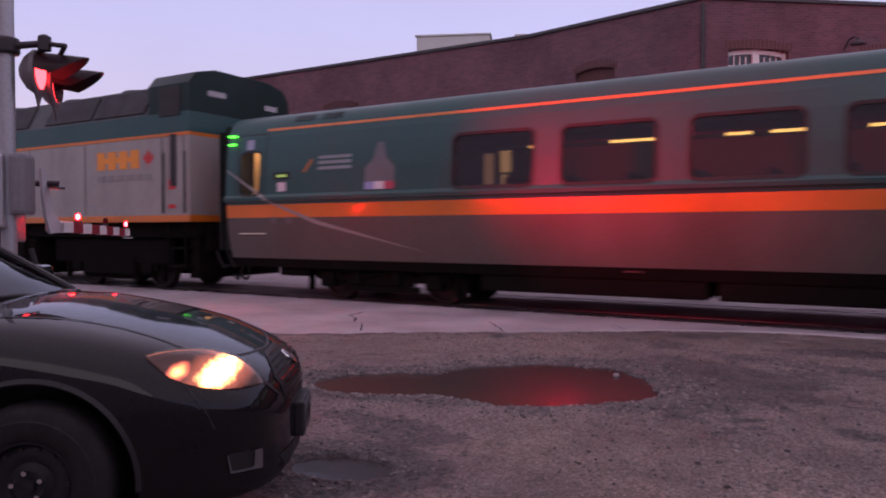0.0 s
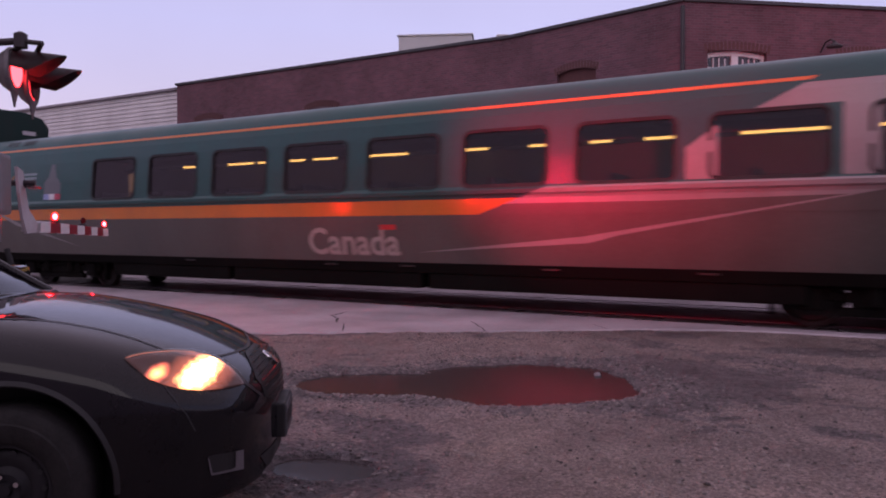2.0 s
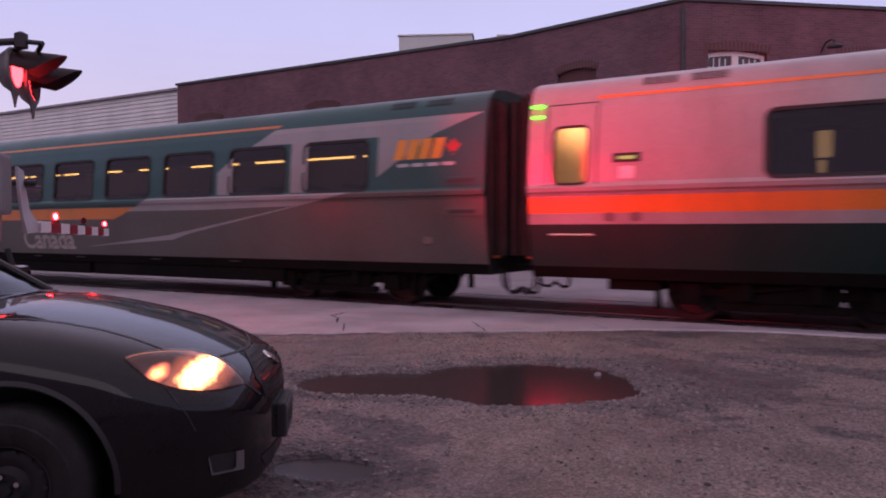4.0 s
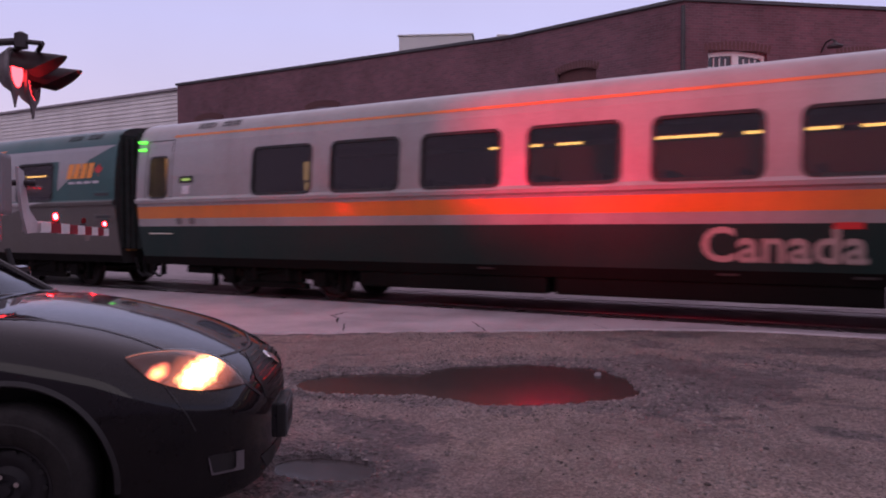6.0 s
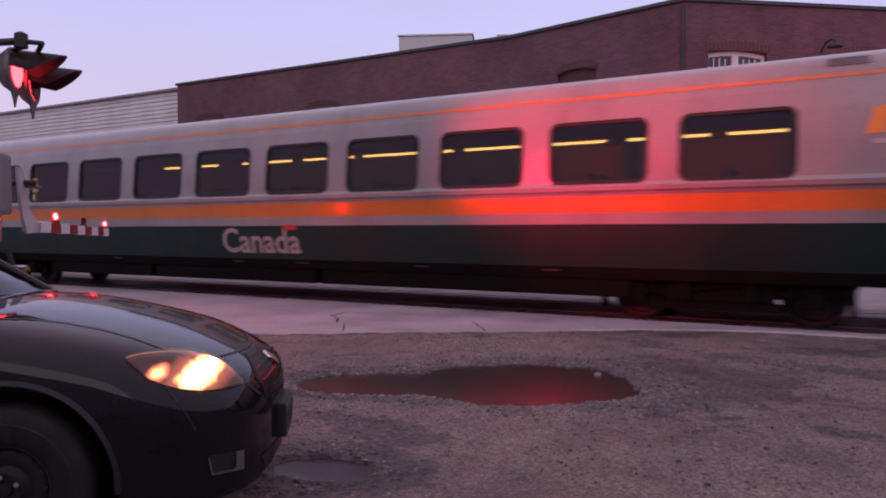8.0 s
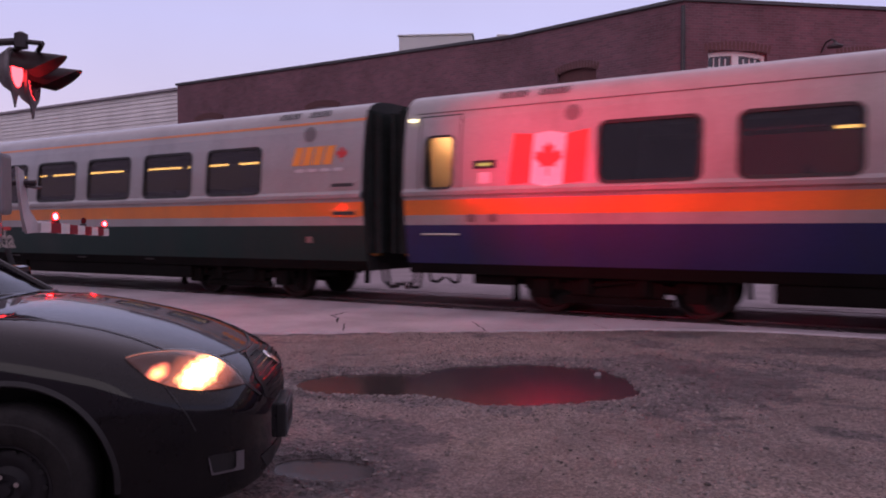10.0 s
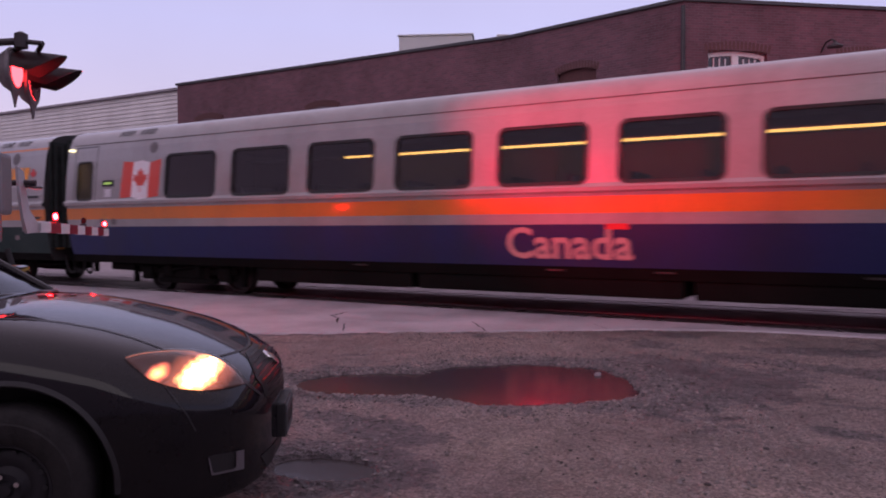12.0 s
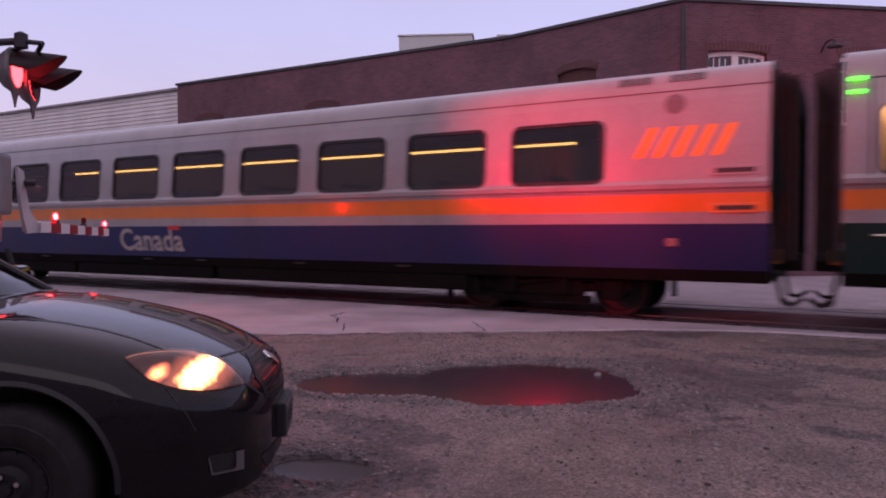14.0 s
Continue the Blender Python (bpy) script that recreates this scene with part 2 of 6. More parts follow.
def wheelset(parent, x, r=0.42, label=""):
    bm = bmesh.new()
    yc = (RAIL[0] - SIDE, RAIL[1] - SIDE)
    for y, s in ((yc[0], 1), (yc[1], -1)):
        prof = [(0.02, -0.075), (0.13, -0.075), (0.16, -0.03), (r - 0.09, -0.03), (r - 0.07, -0.065), (r, -0.065), (r + 0.004, 0.03), (r + 0.03, 0.045), (r + 0.03, 0.065), (r - 0.07, 0.065),
                (r - 0.09, 0.0), (0.16, 0.0), (0.13, 0.06), (0.02, 0.06)]
        w = lathe([(a, s * h) for a, h in prof], 32, "Y")
        bmesh.ops.translate(w, vec=(0, y, 0), verts=w.verts)
        for k in range(6):
            a = k * math.pi / 3
            rod(w, (0.2 * math.cos(a), y - s * 0.05, 0.2 * math.sin(a)), (0.2 * math.cos(a), y - s * 0.02, 0.2 * math.sin(a)), 0.03, seg=6)
        me = bpy.data.meshes.new("w")
        w.to_mesh(me)
        w.free()
        bm.from_mesh(me)
        bpy.data.meshes.remove(me)
    rod(bm, (0, yc[0], 0), (0, yc[1], 0), 0.08)
    ob = part("wheelset", bm, steel_worn(), parent, label, smooth=False)
    ob.location = (x, 0, r)
    SPIN.append((ob, x, r))
    return ob


SPIN = []


def bogie(parent, xc, half=1.22, r=0.42):
    bm = bmesh.new()
    for y0 in (0.42, WIDTH - 0.42 - 0.14):
        box(bm, xc - half - 0.55, xc + half + 0.55, y0, y0 + 0.14, 0.56, 0.70, 0.02)
        box(bm, xc - 0.75, xc + 0.75, y0 - 0.02, y0 + 0.16, 0.32, 0.58, 0.03)
        for s in (-1, 1):
            x = xc + s * half
            box(bm, x - 0.17, x + 0.17, y0 - 0.06, y0 + 0.13, r - 0.15, r + 0.17, 0.04)      # axle box
            for dx in (-0.25, 0.25):
                rod(bm, (x + dx, y0 + 0.05, 0.42), (x + dx, y0 + 0.05, 0.62), 0.075, seg=10)
            box(bm, x + s * 0.44, x + s * 0.52, y0, y0 + 0.12, 0.18, 0.6, 0.01)              # brake hanger
        rod(bm, (xc - 0.45, y0 - 0.03, 0.36), (xc - 0.45, y0 - 0.03, 0.74), 0.10, seg=12)
        rod(bm, (xc + 0.45, y0 - 0.03, 0.36), (xc + 0.45, y0 - 0.03, 0.74), 0.10, seg=12)
        box(bm, xc - half + 0.35, xc + half - 0.35, y0 - 0.01, y0 + 0.12, 0.20, 0.32, 0.02)
        box(bm, xc - half - 0.3, xc + half + 0.3, y0 + 0.02, y0 + 0.10, 0.40, 0.52, 0.02)
        rod(bm, (xc - 0.35, y0 - 0.05, 0.50), (xc + 0.9, y0 - 0.05, 0.66), 0.035, seg=8)
    box(bm, xc - 0.3, xc + 0.3, 0.4, WIDTH - 0.4, 0.45, 0.7, 0.02)
    ob = part("bogie", bm, black_under(), parent, "dirty black steel bogie frame")
    for s in (-1, 1):
        wheelset(ob, xc + s * half, r)
    return ob


def seat_row(parent, x, m):
    for y in (0.45, 1.95):
        bm = boxes((x, x + 0.12, y, y + 0.98, 1.55, 2.28), (x - 0.45, x + 0.1, y, y + 0.98, 1.45, 1.62), bevel=0.04)
        part("seat", bm, m, parent)


def coach(front, livery, group="coaches of the passing train"):
    """A low streamlined coach; x runs back from its front end, y = 0 is its near side, z = 0 the rail top."""
    upper, lower, stripe_low = {"teal": (teal(), grey_low(), grey_low()), "green": (silver(), green_dark(), silver()), "blue": (silver(), blue(), silver())}[livery]
    label = {"teal": "teal and grey passenger coach with an orange stripe and dark windows",
             "green": "silver passenger coach with orange stripe and dark green lower side",
             "blue": "silver passenger coach with orange stripe and dark blue lower side"}[livery]
    car = thing("passenger_coach", label, "train car", group=group)
    car.location = (front, SIDE, 0)
    END = 24.95 if livery == "teal" else 25.12
    first = 1 if livery == "teal" else 0
    base, pitch = {"teal": (3.535, 1.955), "green": (3.47, 1.967), "blue": (3.49, 1.984)}[livery]
    wins = [(base + pitch * k, base + pitch * k + 1.47, 2.10, 3.0) for k in range(first, 10)]
    door = (0.42, 0.98, 2.08, 2.97)
    part("lower_side", skin(0, END, 0.80, 1.46), lower, car, smooth=True)
    part("skirt", skin(0, END, 0.62, 0.80), black_under(), car, "dark dirty skirt", smooth=True)
    part("lower_side_band", skin(0, END, 1.46, 1.63), stripe_low, car, smooth=True)
    part("orange_stripe", skin(0, END, 1.63, 1.89), orange(), car, "wide orange-yellow stripe", smooth=True)
    part("belt_moulding", skin(0, END, 1.89, 2.065), upper, car, smooth=True)
    part("upper_side", skin(0, END, 2.065, 3.36, [*wins, door], radius=0.12, both=False), upper, car)
    far = skin(0, END, 2.065, 3.36, both=True)
    for f in [f for f in far.faces if f.calc_center_median().y < WIDTH / 2]:
        far.faces.remove(f)
    part("far_side", far, upper, car)
    roofm = teal() if livery == "teal" else silver()
    part("roof", skin(0, END, 3.36, 3.83), roofm, car, smooth=True)
    if livery != "blue":
        part("gutter_line", decal([[(1.1, 3.375), (END if livery != "teal" else 20.4, 3.375), (END if livery != "teal" else 20.5, 3.425), (1.1, 3.425)]], 0.006), orange(), car, "thin orange gutter stripe")
    else:
        bm = bmesh.new()
        rod(bm, (0.2, inset(3.39) - 0.006, 3.39), (END, inset(3.39) - 0.006, 3.39), 0.010, seg=6)
        part("gutter", bm, mat("gutter_shadowed_metal", (0.12, 0.11, 0.11), 0.5), car)
    # end walls, with the folded diaphragm frames between the coaches
    for x, s in ((0.0, -1), (END, 1)):
        bm = bmesh.new()
        ring = [(y, z) for z, y in PROFILE] + [(WIDTH - y, z) for z, y in reversed(PROFILE)]
        bm.faces.new([bm.verts.new((x, y, z)) for y, z in ring])
        part("end_wall", bm, mat("end_wall_paint", (0.02, 0.022, 0.022), 0.8, grime=GRIME), car)
        for k in range(3):
            xa = x + s * (0.03 + 0.115 * k)
            lo, hi = min(xa, xa + s * 0.075), max(xa, xa + s * 0.075)
            bm = boxes((lo, hi, 0.14 + 0.06 * (k % 2), 0.85, 0.95, 3.56 - 0.05 * k), (lo, hi, WIDTH - 0.85, WIDTH - 0.2, 0.95, 3.56 - 0.05 * k),
                       (lo, hi, 0.85, WIDTH - 0.85, 3.05, 3.6 - 0.05 * k), bevel=0.02)
            part("diaphragm_fold", bm, mat("diaphragm_rubber", (0.020, 0.024, 0.023), 0.9, 0, 0.35, 4, 30, 0.4, spec=0.06), car)
        # hoses, jumper cables and coupler under the end
        for y in (0.55, 0.75, 2.3):
            pts = [(x + s * 0.05, y, 0.75), (x + s * 0.12, y, 0.42 - 0.1 * (y > 0.6)), (x + s * 0.26, y + 0.03, 0.30), (x + s * 0.40, y + 0.05, 0.40)]
            part("jumper_cable", tube(pts, 0.028), rubber(), car)
        part("coupler", boxes((min(x - s * 0.2, x + s * 0.38), max(x - s * 0.2, x + s * 0.38), 1.42, 1.76, 0.75, 1.02), bevel=0.04), steel_worn(), car)
        part("end_equipment", boxes((min(x, x + s * 0.1), max(x, x + s * 0.1), 0.25, 0.6, 1.2, 1.42), (min(x, x + s * 0.14), max(x, x + s * 0.14), 0.3, 0.5, 0.9, 1.1), bevel=0.02),
             mat("ochre_box", (0.25, 0.13, 0.03), 0.6), car)
    # underframe equipment
    part("underframe", boxes((0.1, END - 0.1, 0.3, WIDTH - 0.3, 0.62, 0.68)), black_under(), car)
    part("battery_box", boxes((1.2, 2.0, 0.35, WIDTH - 0.35, 0.45, 0.615), bevel=0.03), black_under(), car)
    for xa, xb in ((5.9, 9.6), (9.75, 14.3), (14.45, 20.4)):
        part("equipment_box", boxes((xa, xb, 0.27, WIDTH - 0.27, 0.34, 0.615), bevel=0.03), black_under(), car)
    for x in (8.4, 12.2, 13.9, 16.6, 19.0):
        part("skirt_latch", boxes((x, x + 0.28, 0.19, 0.225, 0.72, 0.75), bevel=0.004), steel_worn(), car)
    bogie(car, 3.65)
    bogie(car, 21.65)
    # windows
    glass = pane("tinted_coach_glass", (0.24, 0.24, 0.27), 2.05, 0.03)
    for w in wins:
        ring = part("window", window_ring(*w, 0.12), rubber(), car, "dark tinted window with a black rubber gasket")
        g = part("pane", window_glass(*w, 0.12), glass, ring)
        g.visible_shadow = False
    ring = part("door_window", window_ring(*door, 0.12, 0.02), rubber(), car)
    part("pane", window_glass(*door, 0.10), pane("door_glass", (0.80, 0.72, 0.60)), ring).visible_shadow = False
    # entrance door: leaf edges, grab rail, step slot, push-button plate, green exit sign
    part("door_joint", decal([slab(0.30, 0.325, 2.07, 3.34), slab(1.10, 1.125, 2.07, 3.34), slab(0.3, 1.12, 3.315, 3.335)], 0.003), rubber(), car)
    bm = bmesh.new()
    rod(bm, (0.34, inset(1.3) - 0.015, 1.30), (1.05, inset(1.3) - 0.015, 1.30), 0.017, seg=8)
    part("step_rail", bm, mat("bright_rail", (0.6, 0.56, 0.45), 0.35, 0.7), car)
    part("destination_sign", decal([slab(1.36, 1.78, 2.38, 2.52)], 0.012), rubber(), car)
    part("sign_glow", decal([slab(1.44, 1.70, 2.425, 2.475)], 0.016), glow("sign_glow_green", (0.65, 0.9, 0.2), 0.5), car)
    part("notice_plate", decal([slab(1.46, 1.68, 2.14, 2.32)], 0.008), mat("pale_plate", (0.55, 0.52, 0.55), 0.5), car)
    for x in (1.22, 1.62):
        part("push_plate", decal([rounded(x, x + 0.17, 1.50, 1.64, 0.05)], 0.008), mat("dull_plate", (0.12, 0.11, 0.11), 0.5), car)
    # vestibule and saloon behind the glass
    part("interior_floor", boxes((0.1, END - 0.1, 0.2, WIDTH - 0.2, 1.14, 1.2)), mat("dark_carpet", (0.03, 0.03, 0.035), 0.9), car)
    part("interior_wall", boxes((0.1, END - 0.1, WIDTH - 0.24, WIDTH - 0.2, 1.2, 3.3), (3.25, 3.3, 0.2, WIDTH - 0.24, 1.2, 3.25), (23.0, 23.05, 0.2, WIDTH - 0.24, 1.2, 3.25)),
         mat("interior_panel", (0.11, 0.095, 0.11), 0.7), car)
    part("interior_ceiling", boxes((0.1, END - 0.1, 0.2, WIDTH - 0.2, 3.3, 3.34)), mat("interior_ceiling_panel", (0.08, 0.075, 0.07), 0.7), car)
    part("vestibule_panel", boxes((0.2, 1.2, 0.62, 0.65, 1.2, 3.2)), mat("vestibule_wood", (0.62, 0.42, 0.28), 0.5), car)
    part("vestibule_light", boxes((0.35, 1.0, 0.28, 0.55, 3.05, 3.08)), glow("vestibule_lamp", (1.0, 0.70, 0.42), 15 if livery != "blue" else 9), car)
    cloth = mat("dark_seat_cloth", (0.035, 0.035, 0.055), 0.9)
    for k in range(17):
        seat_row(car, 5.2 + k * 1.03, cloth)
    part("luggage_rack", boxes((3.6, 22.9, 2.3, WIDTH - 0.24, 3.02, 3.06), (3.6, 22.9, 0.22, 0.55, 3.06, 3.1)), mat("rack_grey", (0.12, 0.12, 0.12), 0.6), car)
    lamp = glow("warm_strip_lamp", (1.0, 0.52, 0.13), 6.0)
    if livery != "blue":
        x = 5.95 if livery == "teal" else 4.04
        # interior panels given their own glow in place of lamplight falling on them
        part("lit_galley_panel", boxes((x, x + 0.20, 0.9, 0.93, 2.40, 2.78), (x + 0.03, x + 0.12, 0.9, 0.93, 2.15, 2.36)), glow("galley_glow", (1.0, 0.55, 0.22), 0.8), car, "warm lit panel inside the coach")
        if livery == "teal":
            part("lit_galley_panel", boxes((x - 0.32, x - 0.14, 0.9, 0.93, 2.2, 2.74)), glow("galley_glow_dim", (1.0, 0.5, 0.25), 0.4), car)
            part("door_sticker", decal([slab(0.56, 0.76, 3.02, 3.22)], 0.006), mat("pale_blue_sticker", (0.30, 0.33, 0.45), 0.5), car, "small pale blue sticker above the door window")
    if livery == "blue":
        runs = [(6.6, 21.6)]
    elif livery == "green":
        runs = [(7.6, 8.7), (9.0, 9.5), (10.4, 11.9), (12.3, 13.7), (14.0, 15.4), (15.8, 16.2), (16.5, 17.7), (18.0, 19.4), (19.8, 21.2), (21.5, 22.4)]
    else:
        runs = [(5.9, 6.3), (7.5, 8.3), (8.5, 8.7), (9.5, 9.9), (10.2, 10.8), (11.6, 12.7), (13.5, 14.6), (15.5, 16.2), (16.7, 17.1), (17.7, 18.6), (19.3, 20.6), (20.9, 21.9)]
    for a, b in runs:
        part("strip_light", boxes((a, b, 2.30, 2.36, 2.975, 3.025), bevel=0.008), lamp, car, "warm yellow strip light inside the coach")
    # roof vents and marker lamps
    vent = mat("vent_dark", (0.03, 0.03, 0.032), 0.7)
    for xs in ((1.75, 2.25), (2.45, 2.95), (23.0, 23.5), (23.75, 24.25)):
        v = part("roof_vent", decal([slab(xs[0], xs[1], 3.53, 3.66)], 0.006), vent, car)
        for k in range(5):
            z = 3.54 + k * 0.025
            part("slat", decal([slab(xs[0], xs[1], z, z + 0.009)], 0.016), roofm, v)
    if livery != "teal":
        part("speaker_grille", decal([[(3.05 + 0.13 * math.cos(a), 3.2 + 0.13 * math.sin(a)) for a in [k * math.pi / 10 for k in range(20)]]], 0.006),
             mat("grille_grey", (0.13, 0.12, 0.125), 0.7) if livery == "blue" else silver(), car)
        part("speaker_grille", decal([[(23.86 + 0.15 * math.cos(a), 3.19 + 0.15 * math.sin(a)) for a in [k * math.pi / 10 for k in range(20)]]], 0.006), mat("grille_grey", (0.13, 0.12, 0.125), 0.7), car)
    if livery == "blue":
        part("marker_lamp", boxes((0.1, 0.24, 0.05, 0.12, 3.25, 3.30), bevel=0.01), glow("marker_warm", (1, 0.85, 0.5), 3), car, "small warm white marker lamp")
    else:
        for z in (3.15, 3.32):
            part("marker_lamp", boxes((0.06, 0.24, 0.03, 0.13, z - 0.018, z + 0.018), bevel=0.012), glow("marker_green", (0.10, 1.0, 0.05), 3.5), car, "bright green marker lamp")
    for z in (1.68, 2.20):
        f = part("side_louvre", boxes((END - 0.76, END - 0.10, inset(z) - 0.018, inset(z) + 0.04, z - 0.07, z + 0.07), bevel=0.012), upper if z > 2 else (orange() if livery != "teal" else grey_low()), car)
        part("slot", boxes((END - 0.68, END - 0.18, inset(z) - 0.024, inset(z) + 0.01, z - 0.03, z + 0.035), bevel=0.006), vent, f)
    part("socket_cover", boxes((23.74, 23.90, inset(1.2) - 0.012, inset(1.2) + 0.04, 1.13, 1.25), bevel=0.01), mat("socket_grey", (0.16, 0.12, 0.11), 0.5), car)
    # lettering and emblems
    cx = {"blue": 11.53, "green": 12.0, "teal": 11.88}[livery]
    part("lettering", letters("Canada", cx, 0.93, 2.06), white_letter(), car, "large off-white lettering")
    part("flag_mark", decal([slab(cx + 1.66, cx + 2.0, 1.38, 1.47)], 0.011), red_mark(), car)
    yellow = mat("emblem_yellow", (0.75, 0.27, 0.03), 0.45, 0, 0.06)
    if livery == "blue":
        x = 23.28
        bars = []
        for k in range(5):
            bars.append(slab(x + 0.27 * k, x + 0.27 * k + 0.15, 2.42, 2.86, 0.22))
        part("emblem", decal(bars, 0.006), yellow, car, "plain yellow slanted bars of an emblem")
        red = mat("flag_red", (0.55, 0.06, 0.04), 0.5, 0, 0.06)
        for bar in ([(2.0, 2.10), (2.38, 2.12), (2.43, 2.90), (2.08, 2.93)], [(2.92, 2.09), (3.28, 2.12), (3.33, 2.93), (2.97, 2.87)]):
            part("flag_panel", decal([bar], 0.006), red, car, "red bar of a painted flag")
        part("flag_white", decal([[(2.38, 2.12), (2.65, 2.06), (2.92, 2.09), (2.97, 2.87), (2.7, 2.93), (2.43, 2.90)]], 0.006), mat("flag_white_paint", (0.7, 0.66, 0.68), 0.5), car, "white middle of a painted flag")
        part("maple_leaf", decal([maple(2.68, 2.50, 0.55)], 0.012), red, car, "red maple leaf")
    else:
        x = 23.2 if livery == "teal" else 23.5
        bars = [slab(x - 0.04 + 0.25 * k, x + 0.16 + 0.25 * k, 2.60, 2.95, 0.09) for k in range(4)]
        part("emblem", decal(bars, 0.011), yellow, car, "plain yellow bars of an emblem")
        part("maple_leaf", decal([maple(x + 1.15, 2.78, 0.3)], 0.011), red_mark(), car, "small red maple leaf")
        part("small_writing", decal([slab(x + 0.05 + 0.3 * k, x + 0.28 + 0.3 * k, 2.47, 2.53) for k in range(4)], 0.011), mat("pale_writing", (0.45, 0.43, 0.45), 0.5), car)
    if livery == "teal":
        gs = grey_swoosh()
        # big pale sweep at the rear end, broken by the windows
        part("pale_sweep", decal([[(19.75, 3.04), (24.0, 3.04), (24.9, 3.34), (20.35, 3.34)], [(20.80, 2.09), (21.22, 2.09), (21.22, 3.04), (20.80, 3.04)],
                                  [(18.84, 2.09), (19.27, 2.09), (19.27, 2.85), (18.84, 2.55)], [(22.82, 2.32), (24.0, 3.04), (22.82, 3.04)]], 0.006), gs, car, "pale grey sweep painted over the side")
        part("pale_band", decal([[(16.0, 1.80), (16.75, 2.06), (22.25, 2.06), (20.9, 1.84), (18.5, 1.80)], [(20.9, 1.84), (22.25, 2.06), (17.9, 1.30), (17.4, 1.17), (14.3, 0.98), (17.3, 1.27)]], 0.008), gs, car,
             "pale grey sweeping band")
        part("grey_lower_sweep", decal([[(15.5, 1.62), (16.0, 1.80), (18.5, 1.80), (20.9, 1.84), (22.25, 2.06), (END, 2.06), (END, 1.62)]], 0.006), grey_low(), car)
        part("pale_line", decal([[(0.0, 2.62), (0.06, 2.62), (1.25, 1.98), (1.15, 1.96)], [(1.2, 1.97), (2.5, 1.55), (4.9, 0.97), (2.4, 1.49), (1.1, 1.97)]], 0.009), gs, car)
        part("painted_bottle", decal([[(3.62, 2.12), (4.28, 2.12), (4.28, 2.52), (4.1, 2.68), (4.02, 2.98), (3.88, 2.98), (3.8, 2.68), (3.62, 2.52)]], 0.006), mat("bottle_grey", (0.12, 0.13, 0.14), 0.5), car, "grey painted tower shape")
        part("painted_band", decal([slab(3.62, 3.84, 2.12, 2.26)], 0.010), mat("band_blue", (0.25, 0.3, 0.5), 0.5), car)
        part("painted_band", decal([slab(3.84, 4.06, 2.12, 2.26)], 0.010), mat("band_white", (0.6, 0.6, 0.62), 0.5), car)
        part("painted_band", decal([slab(4.06, 4.28, 2.12, 2.26)], 0.010), mat("band_red", (0.45, 0.06, 0.1), 0.5), car)
        part("small_writing", decal([slab(2.5, 3.3, 2.74, 2.80), slab(2.5, 3.3, 2.64, 2.70), slab(2.5, 3.3, 2.53, 2.59)], 0.008), mat("teal_writing", (0.2, 0.26, 0.27), 0.5), car)
        part("small_emblem", decal([[(2.1, 2.5), (2.3, 2.75), (2.38, 2.75), (2.2, 2.5)]], 0.008), mat("emblem_dull_orange", (0.3, 0.12, 0.03), 0.5), car)
    return car


